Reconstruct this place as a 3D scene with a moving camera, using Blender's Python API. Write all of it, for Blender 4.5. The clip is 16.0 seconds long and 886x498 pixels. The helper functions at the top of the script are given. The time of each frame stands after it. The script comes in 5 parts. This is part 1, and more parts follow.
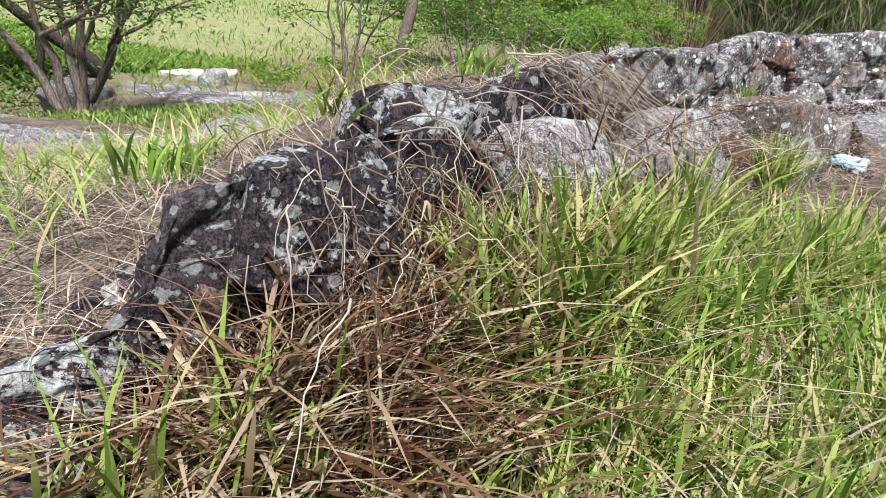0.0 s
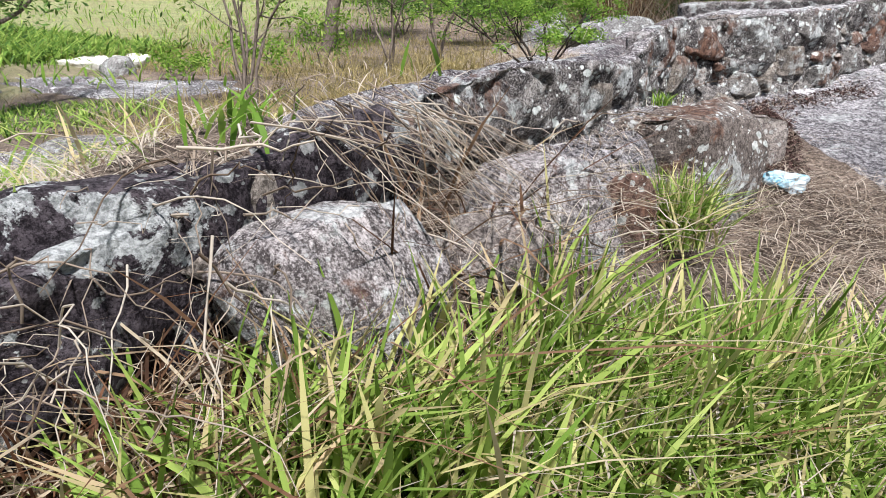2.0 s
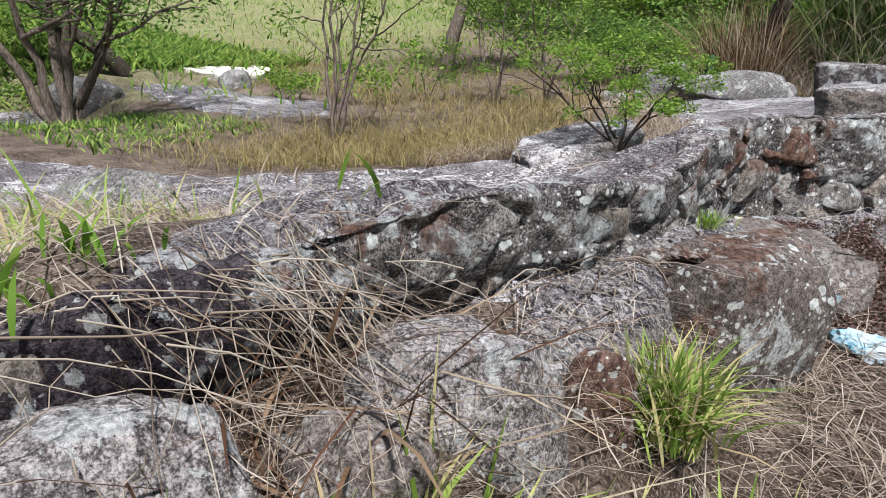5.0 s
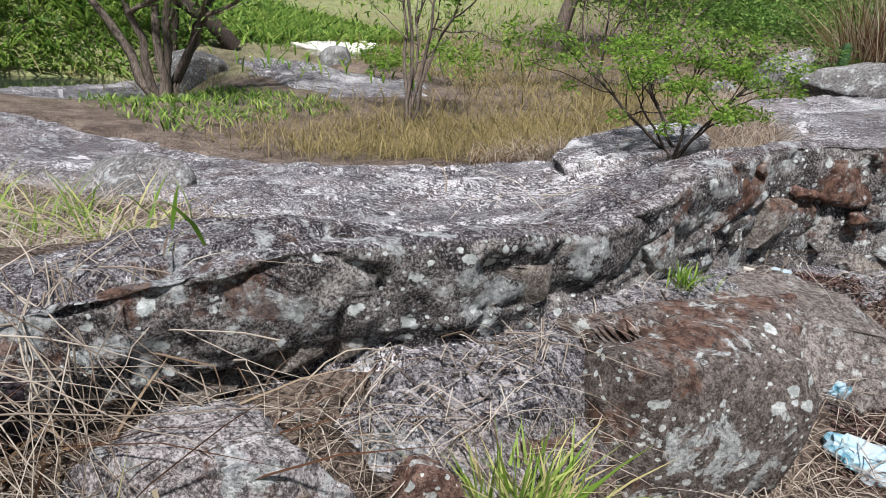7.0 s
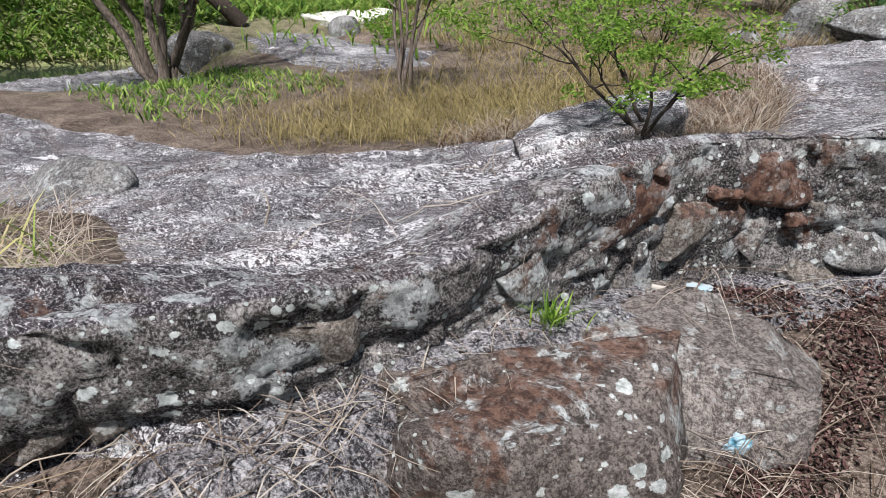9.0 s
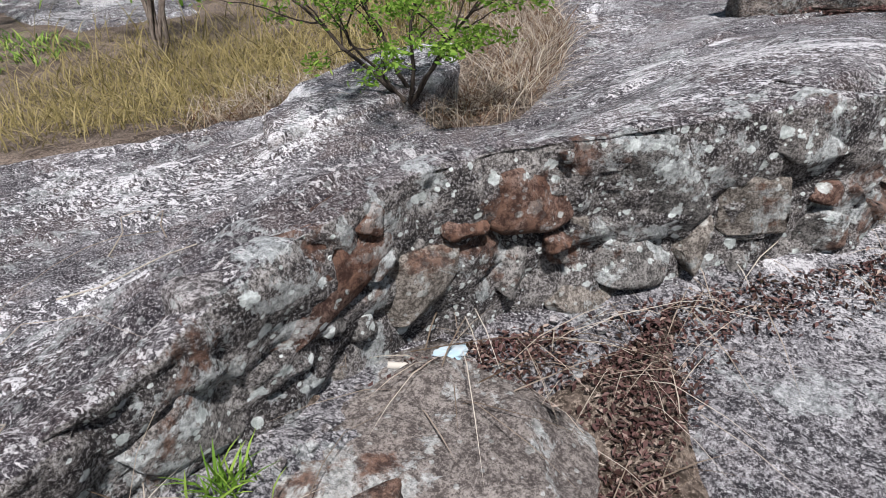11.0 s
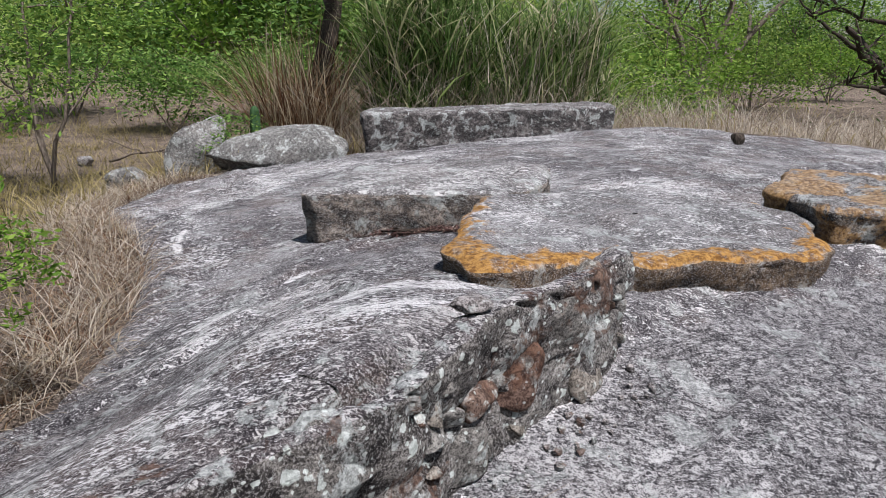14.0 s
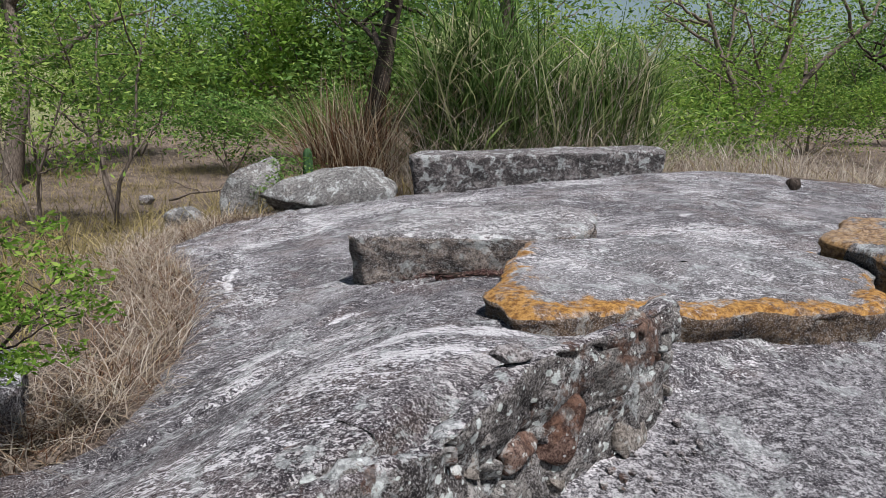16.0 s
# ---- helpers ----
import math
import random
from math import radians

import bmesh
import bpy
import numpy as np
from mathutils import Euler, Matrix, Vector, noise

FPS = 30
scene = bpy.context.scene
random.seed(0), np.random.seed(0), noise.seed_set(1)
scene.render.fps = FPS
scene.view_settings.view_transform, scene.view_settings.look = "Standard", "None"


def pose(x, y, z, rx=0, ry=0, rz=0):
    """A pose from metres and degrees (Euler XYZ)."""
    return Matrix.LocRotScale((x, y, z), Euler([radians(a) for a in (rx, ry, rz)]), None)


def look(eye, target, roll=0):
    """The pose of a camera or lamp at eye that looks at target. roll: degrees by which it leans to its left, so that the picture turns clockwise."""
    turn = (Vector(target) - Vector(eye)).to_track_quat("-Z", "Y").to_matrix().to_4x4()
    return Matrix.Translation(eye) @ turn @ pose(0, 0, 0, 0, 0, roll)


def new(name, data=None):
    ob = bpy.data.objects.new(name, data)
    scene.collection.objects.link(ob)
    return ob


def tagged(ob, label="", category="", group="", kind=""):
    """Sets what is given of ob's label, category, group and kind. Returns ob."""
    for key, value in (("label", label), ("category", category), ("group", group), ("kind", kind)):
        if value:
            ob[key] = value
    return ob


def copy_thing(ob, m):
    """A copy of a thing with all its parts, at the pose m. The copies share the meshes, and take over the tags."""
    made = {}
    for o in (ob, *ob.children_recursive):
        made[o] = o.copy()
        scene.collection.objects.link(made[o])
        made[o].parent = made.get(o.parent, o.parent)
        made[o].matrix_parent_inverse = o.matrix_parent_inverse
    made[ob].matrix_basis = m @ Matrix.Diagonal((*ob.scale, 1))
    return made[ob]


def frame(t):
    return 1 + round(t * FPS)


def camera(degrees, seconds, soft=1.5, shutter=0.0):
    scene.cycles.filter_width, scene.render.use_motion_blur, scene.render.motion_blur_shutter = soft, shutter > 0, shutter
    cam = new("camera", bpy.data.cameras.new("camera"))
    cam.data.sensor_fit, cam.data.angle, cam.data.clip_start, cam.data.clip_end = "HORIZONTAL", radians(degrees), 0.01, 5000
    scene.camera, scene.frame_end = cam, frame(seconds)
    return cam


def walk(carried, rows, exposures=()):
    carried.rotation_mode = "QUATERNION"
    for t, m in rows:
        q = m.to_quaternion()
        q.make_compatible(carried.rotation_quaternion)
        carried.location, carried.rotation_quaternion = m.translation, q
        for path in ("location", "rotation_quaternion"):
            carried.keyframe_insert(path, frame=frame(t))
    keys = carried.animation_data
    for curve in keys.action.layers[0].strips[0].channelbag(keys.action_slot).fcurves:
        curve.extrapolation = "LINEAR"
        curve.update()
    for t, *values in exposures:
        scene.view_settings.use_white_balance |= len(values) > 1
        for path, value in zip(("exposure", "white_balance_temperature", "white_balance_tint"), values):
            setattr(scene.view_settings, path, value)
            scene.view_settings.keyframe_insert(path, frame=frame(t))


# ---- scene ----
cam = camera(67.0, 16.0, 0.4)
PATH = [
    (0, (-2.441, -4.862, 0.925), (-2.928, -3.004, 0.369), 1.7),
    (0.5, (-2.272, -4.593, 0.94), (-2.843, -2.749, 0.418), -2.2),
    (1, (-2.106, -4.362, 0.992), (-2.623, -2.531, 0.374), -2.2),
    (1.5, (-2.093, -4.016, 1.037), (-2.418, -2.148, 0.401), 0.1),
    (2, (-2.131, -3.845, 1.135), (-2.506, -1.99, 0.489), -0.4),
    (2.5, (-2.141, -3.788, 1.164), (-2.65, -1.952, 0.555), -1.8),
    (3, (-2.071, -3.675, 1.174), (-2.556, -1.819, 0.61), -3.1),
    (3.5, (-1.946, -3.572, 1.238), (-2.53, -1.755, 0.643), -1.9),
    (4, (-1.88, -3.473, 1.276), (-2.459, -1.682, 0.6), -0.2),
    (4.2, (-1.874, -3.398, 1.293), (-2.456, -1.587, 0.676), 0.6),
    (6.3, (-1.407, -2.781, 1.519), (-2.394, -1.169, 0.867), 3.7),
    (6.5, (-1.366, -2.704, 1.51), (-2.371, -1.113, 0.835), 2.2),
    (7, (-1.303, -2.458, 1.557), (-2.302, -0.871, 0.863), 4.6),
    (7.5, (-1.25, -2.358, 1.598), (-2.224, -0.759, 0.896), 2.5),
    (8, (-1.072, -2.19, 1.606), (-2.162, -0.635, 0.979), 0.7),
    (8.2, (-0.979, -2.097, 1.634), (-2.14, -0.608, 0.974), 0.7),
    (10.3, (-1.021, -1.211, 1.708), (-1.853, 0.359, 0.79), -0.8),
    (10.5, (-1.037, -1.104, 1.724), (-1.826, 0.495, 0.819), -1.9),
    (11, (-0.991, -0.916, 1.752), (-1.642, 0.693, 0.759), -1.3),
    (11.5, (-0.96, -0.675, 1.733), (-1.449, 0.956, 0.683), -0.3),
    (12, (-0.926, -0.417, 1.786), (-1.392, 1.227, 0.748), -1.6),
    (12.5, (-0.835, -0.309, 1.858), (-1.204, 1.453, 0.985), -1.1),
    (13, (-0.727, -0.268, 1.904), (-0.87, 1.597, 1.198), 0.3),
    (13.5, (-0.65, -0.245, 1.931), (-0.591, 1.656, 1.313), 0.4),
    (14, (-0.602, -0.243, 1.95), (-0.353, 1.672, 1.431), 0.2),
    (14.5, (-0.571, -0.256, 1.96), (-0.197, 1.654, 1.497), 0.2),
    (15, (-0.545, -0.247, 1.961), (-0.11, 1.648, 1.493), 0.1),
    (15.5, (-0.547, -0.236, 1.966), (-0.185, 1.678, 1.516), 0.3),
    (16, (-0.581, -0.247, 1.974), (-0.472, 1.709, 1.571), 0.2),
]
walk(cam, [(t, look(eye, target, roll)) for t, eye, target, roll in PATH],
     exposures=[(0, 1.27), (1.5, 1.24), (3.0, 1.06), (4.5, 0.90), (6.5, 0.78), (11, 0.77), (14, 0.66), (16, 0.57)])

# ---- world, sun, exposure ----
SUN_EL, SUN_AZ = radians(62), radians(150)
world = bpy.data.worlds.new("world")
scene.world = world
world.use_nodes = True
wn = world.node_tree.nodes
sky = wn.new("ShaderNodeTexSky")
sky.sky_type, sky.sun_disc = "NISHITA", False
sky.sun_elevation, sky.sun_rotation = SUN_EL, SUN_AZ
sky.dust_density = 1.5
sky.air_density = 1.2
wn["Background"].inputs["Strength"].default_value = 0.052
world.node_tree.links.new(sky.outputs[0], wn["Background"].inputs["Color"])
sun = new("sun", bpy.data.lights.new("sun", "SUN"))
sun.data.energy, sun.data.angle, sun.data.color = 5.0, radians(4), (1.0, 0.98, 0.995)
sun_dir = Vector((math.sin(SUN_AZ) * math.cos(SUN_EL), math.cos(SUN_AZ) * math.cos(SUN_EL), math.sin(SUN_EL)))
sun.matrix_world = look(sun_dir * 60, (0, 0, 0))

# ---- noise on arrays ----
def lattice(i, j, k, seed):
    n = (i * 374761393 + j * 668265263 + k * 2147483647 + seed * 974711) & 0xFFFFFFFF
    n = ((n ^ (n >> 13)) * 1274126177) & 0xFFFFFFFF
    return ((n ^ (n >> 16)) & 0xFFFF) / 32767.5 - 1.0


def vnoise(x, y, z=0.0, seed=0):
    x, y, z = np.broadcast_arrays(np.asarray(x, float), np.asarray(y, float), np.asarray(z, float))
    i, j, k = (np.floor(a).astype(np.int64) for a in (x, y, z))
    u, v, w = x - i, y - j, z - k
    u, v, w = (a * a * (3 - 2 * a) for a in (u, v, w))
    out = 0
    for a in (0, 1):
        for b in (0, 1):
            for c in (0, 1):
                out = out + lattice(i + a, j + b, k + c, seed) * (u if a else 1 - u) * (v if b else 1 - v) * (w if c else 1 - w)
    return out


def fbm(x, y, z=0.0, octaves=4, seed=0):
    out, amp = 0, 0.5
    for o in range(octaves):
        out = out + amp * vnoise(np.asarray(x) * 2**o, np.asarray(y) * 2**o, np.asarray(z) * 2**o, seed + o)
        amp *= 0.5
    return out


def smooth(a, b, x):
    t = np.clip((np.asarray(x, float) - a) / (b - a), 0, 1)
    return t * t * (3 - 2 * t)


# ---- materials ----
class Mat:
    """A small builder of node materials."""

    def __init__(self, name, rough=0.85):
        self.m = bpy.data.materials.new(name)
        self.m.use_nodes = True
        self.n, self.l = self.m.node_tree.nodes, self.m.node_tree.links
        self.b = self.n["Principled BSDF"]
        self.b.inputs["Roughness"].default_value = rough
        self.b.inputs["Specular IOR Level"].default_value = 0.12
        self.co = self.n.new("ShaderNodeNewGeometry").outputs["Position"]

    def mapped(self, scale=(1, 1, 1), rot=(0, 0, 0)):
        m = self.n.new("ShaderNodeMapping")
        m.inputs["Scale"].default_value, m.inputs["Rotation"].default_value = scale, rot
        self.l.new(self.co, m.inputs["Vector"])
        return m.outputs[0]

    def noise(self, scale, detail=4, rough=0.6, vector=None, distortion=0.0):
        t = self.n.new("ShaderNodeTexNoise")
        t.inputs["Scale"].default_value, t.inputs["Detail"].default_value = scale, detail
        t.inputs["Roughness"].default_value, t.inputs["Distortion"].default_value = rough, distortion
        self.l.new(vector or self.co, t.inputs["Vector"])
        return t.outputs["Fac"]

    def voronoi(self, scale, vector=None, feature="F1", rand=1.0):
        t = self.n.new("ShaderNodeTexVoronoi")
        t.feature = feature
        t.inputs["Scale"].default_value, t.inputs["Randomness"].default_value = scale, rand
        self.l.new(vector or self.co, t.inputs["Vector"])
        return t.outputs["Distance"]

    def ramp(self, fac, *stops):
        r = self.n.new("ShaderNodeValToRGB")
        while len(r.color_ramp.elements) < len(stops):
            r.color_ramp.elements.new(0.5)
        for e, (p, c) in zip(r.color_ramp.elements, stops):
            e.position, e.color = p, (*c, 1) if not isinstance(c, (int, float)) else (c, c, c, 1)
        self.l.new(fac, r.inputs["Fac"])
        return r.outputs["Color"]

    def mix(self, fac, a, b, blend="MIX"):
        m = self.n.new("ShaderNodeMix")
        m.data_type, m.blend_type = "RGBA", blend
        for socket, value in ((m.inputs[0], fac), (m.inputs[6], a), (m.inputs[7], b)):
            if isinstance(value, (int, float)):
                socket.default_value = value
            elif isinstance(value, tuple):
                socket.default_value = (*value, 1)
            else:
                self.l.new(value, socket)
        return m.outputs[2]

    def math(self, op, a, b=0.0):
        m = self.n.new("ShaderNodeMath")
        m.operation = op
        for socket, value in ((m.inputs[0], a), (m.inputs[1], b)):
            if isinstance(value, (int, float)):
                socket.default_value = value
            else:
                self.l.new(value, socket)
        return m.outputs[0]

    def random(self):
        return self.n.new("ShaderNodeObjectInfo").outputs["Random"]

    def island(self):
        return self.n.new("ShaderNodeNewGeometry").outputs["Random Per Island"]

    def color(self, c):
        if isinstance(c, tuple):
            self.b.inputs["Base Color"].default_value = (*c, 1)
        else:
            self.l.new(c, self.b.inputs["Base Color"])
        return self

    def bump(self, height, strength=0.5, distance=0.02):
        b = self.n.new("ShaderNodeBump")
        b.inputs["Strength"].default_value, b.inputs["Distance"].default_value = strength, distance
        self.l.new(height, b.inputs["Height"])
        self.l.new(b.outputs[0], self.b.inputs["Normal"])
        return self


SIDE = ((0.020, 0.015, 0.012), (0.15, 0.115, 0.09), (0.46, 0.38, 0.32))


def flecked(m, c, dark, light, amount, grain):
    """Foliated gneiss: short crisp pale flecks in drifts, bleached patches and thin dark cracks."""
    drift = m.math("MULTIPLY", m.math("SUBTRACT", m.noise(0.9, 6, 0.65, None, 0.5), 0.5), 0.58)
    coarse = m.math("ADD", m.noise(1.0, 4, 0.62, m.mapped((19, 34, 14), (0.2, 0.1, 0.5)), 0.9), drift)
    fine = m.math("ADD", m.noise(1.0, 3, 0.65, m.mapped((50, 84, 38), (0.2, 0.1, 0.5)), 0.6), drift)
    f = m.math("MAXIMUM", m.math("MULTIPLY", m.ramp(coarse, (0.60, 0.0), (0.615, 1.0)), 0.85), m.ramp(fine, (0.60, 0.0), (0.615, 1.0)))
    c = m.mix(m.math("MULTIPLY", f, amount), c, light)
    shade = m.ramp(m.noise(1.0, 5, 0.7, m.mapped((8, 18, 7), (0.2, 0.1, 0.5)), 1.0), (0.38, 1.0), (0.42, 0.0))
    c = m.mix(m.math("MULTIPLY", shade, 0.8), c, dark)
    bleach = m.ramp(m.noise(0.8, 8, 0.7, None, 0.8), (0.628, 0.0), (0.645, 1.0))
    c = m.mix(m.math("MULTIPLY", bleach, m.ramp(grain, (0.38, 0.25), (0.47, 0.9))), c, light)
    line = m.math("ABSOLUTE", m.math("SUBTRACT", m.noise(1.0, 5, 0.6, m.mapped((0.7, 1.7, 0.4)), 0.8), 0.47))
    c = m.mix(m.ramp(line, (0.003, 0.9), (0.007, 0.0)), c, dark)
    return c, f


def rock_material(name, dark, mid, light, streak=0.0, lichen=0.5, ochre=0.0, red=0.0, spots=0.4, rim=0.0, broken=0.0, side_colours=SIDE, warm=0.3):
    """Weathered gneiss: mottled base, short foliation streaks, broken sides (darkened for shade on the orange slabs),
    pale lichen, ochre and red crusts.
    """
    m = Mat(name, 0.9)
    big = m.noise(1.5, 8, 0.7, None, 0.4)
    grain = m.noise(34, 6, 0.75)
    speck = m.noise(130, 4, 0.8)
    top = tuple(0.72 * p + 0.28 * q for p, q in zip(mid, light)) if streak else light
    c = m.ramp(big, (0.40, tuple(0.5 * (p + q) for p, q in zip(dark, mid))), (0.49, mid), (0.62, top))
    tint = m.ramp(m.noise(2.3, 6, 0.7, None, 0.6), (0.50, 0.0), (0.58, 1.0))
    c = m.mix(m.math("MULTIPLY", tint, warm), c, m.mix(0.5, c, (0.20, 0.12, 0.09)))
    c = m.mix(m.ramp(grain, (0.44, 0.0), (0.56, 1.0)), m.mix(0.35 if streak > 0.85 else 0.75, c, dark), m.mix(0.06 if streak > 0.85 else 0.3, c, light))
    height = m.math("ADD", m.math("ADD", grain, m.math("MULTIPLY", speck, 0.4)), m.math("MULTIPLY", m.noise(10, 5, 0.7), 0.4))
    if streak:
        c, flecks = flecked(m, c, dark, light, streak, grain)
        height = m.math("ADD", height, m.math("MULTIPLY", flecks, 0.35))
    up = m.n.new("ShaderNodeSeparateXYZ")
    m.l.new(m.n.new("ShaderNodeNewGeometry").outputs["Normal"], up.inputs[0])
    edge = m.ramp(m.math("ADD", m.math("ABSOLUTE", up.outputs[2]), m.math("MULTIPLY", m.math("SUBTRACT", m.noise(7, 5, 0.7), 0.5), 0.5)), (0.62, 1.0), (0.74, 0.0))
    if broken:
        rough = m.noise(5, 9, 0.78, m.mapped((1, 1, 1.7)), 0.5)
        # broken-rock colour of the sides; the orange slabs' colours include painted shade
        fresh_and_shade = m.ramp(rough, (0.42, side_colours[0]), (0.5, side_colours[1]), (0.60, side_colours[2]))
        fresh_and_shade = m.mix(m.ramp(grain, (0.42, 0.7), (0.52, 0.0)), fresh_and_shade, side_colours[0])
        c = m.mix(m.math("MULTIPLY", edge, broken), c, fresh_and_shade)
        height = m.math("ADD", height, m.math("MULTIPLY", rough, 1.5))
    c = m.mix(m.ramp(speck, (0.53, 0.0), (0.58, 0.7)), c, m.mix(0.55, c, light))
    c = m.mix(m.ramp(speck, (0.42, 0.8), (0.47, 0.0)), c, dark)
    if lichen:
        spread = m.noise(5.5, 8, 0.72, None, 0.4)
        crust = m.ramp(spread, (0.565 - 0.06 * lichen, 0.0), (0.585 - 0.058 * lichen, 1.0))
        pale = m.mix(m.ramp(m.noise(60, 5, 0.75), (0.40, 0.0), (0.58, 1.0)), (0.22, 0.24, 0.235), (0.66, 0.69, 0.68))
        c = m.mix(m.math("MULTIPLY", crust, min(1.0, lichen + 0.3)), c, pale)
    if spots:
        for size, most in ((8.5, 0.43), (15, 0.44), (29, 0.42)):
            d = m.voronoi(size, m.mapped((1, 1, 1.15)))
            wob = m.math("ADD", d, m.math("MULTIPLY", m.noise(26, 6, 0.75), 0.52))
            dot = m.ramp(wob, (most, 1.0), (most + 0.02, 0.0))
            keep = m.ramp(m.noise(2.4, 3), (0.36, 0.0), (0.40, 1.0))
            if broken:
                keep = m.math("MULTIPLY", keep, m.math("ADD", 0.2, m.math("MULTIPLY", edge, 0.8)))
            c = m.mix(m.math("MULTIPLY", m.math("MULTIPLY", dot, keep), spots), c, m.mix(m.ramp(grain, (0.4, 0.0), (0.6, 1.0)), (0.36, 0.39, 0.37), (0.70, 0.73, 0.71)))
    if rim:
        a = m.n.new("ShaderNodeAttribute")
        a.attribute_name = "rim"
        sep = m.n.new("ShaderNodeSeparateXYZ")
        m.l.new(m.co, sep.inputs[0])
        near = m.math("SUBTRACT", 1.0, m.math("MULTIPLY", m.math("SUBTRACT", m.math("ADD", sep.outputs[1], m.math("MULTIPLY", sep.outputs[0], 0.25)), 2.6), 0.26))
        o = m.math("ADD", m.math("MULTIPLY", m.math("MULTIPLY", a.outputs["Fac"], near), 0.62), m.math("MULTIPLY", m.noise(3.0, 8, 0.72, None, 0.5), 0.66))
        o = m.math("MULTIPLY", m.ramp(o, (0.77, 0.0), (0.81, 1.0)), m.math("SUBTRACT", 1.0, m.math("MULTIPLY", edge, 0.85)))
        c = m.mix(m.math("MULTIPLY", m.math("MULTIPLY", o, rim), m.ramp(m.noise(9, 6, 0.75), (0.40, 0.35), (0.50, 1.0))), c, m.mix(m.ramp(grain, (0.42, 0.0), (0.58, 1.0)), (0.17, 0.075, 0.018), (0.50, 0.27, 0.075)))
    if ochre:
        o = m.ramp(m.noise(1.9, 7, 0.72, None, 0.5), (0.60 - 0.1 * ochre, 0.0), (0.63 - 0.1 * ochre, 1.0))
        c = m.mix(m.math("MULTIPLY", o, 0.6), c, m.mix(m.ramp(grain, (0.42, 0.0), (0.58, 1.0)), (0.16, 0.08, 0.03), (0.48, 0.28, 0.10)))
    if red:
        r = m.ramp(m.noise(2.7, 7, 0.72, None, 0.4), (0.58 - 0.16 * red, 0.0), (0.62 - 0.14 * red, 1.0))
        c = m.mix(m.math("MULTIPLY", r, 0.8), c, m.mix(m.ramp(grain, (0.42, 0.0), (0.58, 1.0)), (0.045, 0.023, 0.017), (0.16, 0.086, 0.058)))
    m.color(c).bump(height, 1.0, 0.02)
    return m.m


def blade_material(name, *stops, thinness=0.5):
    m = Mat(name, 0.55)
    c = m.ramp(m.island(), *stops)
    c = m.mix(m.math("MULTIPLY", m.noise(9, 3), 0.5), c, m.mix(0.5, c, (0.05, 0.05, 0.02)))
    m.color(c)
    thin = m.n.new("ShaderNodeBsdfTranslucent")
    m.l.new(c, thin.inputs["Color"])
    both = m.n.new("ShaderNodeMixShader")
    both.inputs[0].default_value = thinness
    m.l.new(m.b.outputs[0], both.inputs[1])
    m.l.new(thin.outputs[0], both.inputs[2])
    m.l.new(both.outputs[0], m.n["Material Output"].inputs["Surface"])
    return m.m


OUTCROP = rock_material("outcrop_rock", (0.013, 0.011, 0.014), (0.050, 0.043, 0.050), (0.76, 0.74, 0.75), streak=0.97, lichen=0.05, spots=0.08, broken=0.4, warm=0.45)
FRONT_ROCK = rock_material("front_slab_rock", (0.022, 0.020, 0.024), (0.088, 0.082, 0.091), (0.60, 0.58, 0.59), streak=0.72, lichen=0.05, spots=0.08, broken=0.4, warm=0.2)
WALL_STONE = rock_material("wall_stone", (0.030, 0.028, 0.027), (0.155, 0.144, 0.134), (0.36, 0.34, 0.32), lichen=0.3, red=0.1, spots=0.9)
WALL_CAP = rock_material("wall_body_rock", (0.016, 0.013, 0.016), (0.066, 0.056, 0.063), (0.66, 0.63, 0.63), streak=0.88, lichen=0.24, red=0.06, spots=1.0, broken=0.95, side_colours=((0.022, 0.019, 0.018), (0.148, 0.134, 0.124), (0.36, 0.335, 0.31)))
RED_STONE = rock_material("rusty_stone", (0.036, 0.019, 0.015), (0.118, 0.066, 0.050), (0.27, 0.19, 0.155), lichen=0.12, red=0.3, spots=0.7)
TAN_STONE = rock_material("tan_stone", (0.058, 0.049, 0.042), (0.19, 0.165, 0.140), (0.40, 0.36, 0.32), lichen=0.1, red=0.08, spots=0.35)
DARK_STONE = rock_material("dark_purple_stone", (0.006, 0.0045, 0.006), (0.024, 0.018, 0.022), (0.10, 0.085, 0.095), lichen=0.3, spots=0.3, warm=0.1)
BOULDER = rock_material("grey_boulder_rock", (0.04, 0.038, 0.038), (0.14, 0.135, 0.13), (0.32, 0.31, 0.30), lichen=0.12, spots=0.3)
PALE_ROCK = rock_material("pale_crusted_rock", (0.045, 0.038, 0.038), (0.27, 0.24, 0.235), (0.72, 0.68, 0.67), streak=0.12, lichen=0.3, red=0.10, spots=0.4, broken=0.35, side_colours=((0.03, 0.024, 0.024), (0.11, 0.092, 0.09), (0.27, 0.235, 0.225)))
RUST_BOULDER = rock_material("rust_topped_boulder_rock", (0.034, 0.027, 0.024), (0.12, 0.100, 0.088), (0.30, 0.26, 0.235), lichen=0.32, red=0.34, spots=0.75)
LEDGE = rock_material("pinkish_tan_ledge_rock", (0.055, 0.045, 0.042), (0.18, 0.155, 0.14), (0.38, 0.34, 0.31), lichen=0.12, red=0.06, spots=0.35)
# side colours very dark: the shadow on the slab's side is painted in
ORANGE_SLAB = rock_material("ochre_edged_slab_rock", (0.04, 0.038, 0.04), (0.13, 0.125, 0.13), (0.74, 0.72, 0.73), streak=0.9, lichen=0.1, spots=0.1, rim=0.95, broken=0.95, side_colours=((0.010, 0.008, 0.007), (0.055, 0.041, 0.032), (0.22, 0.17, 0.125)))
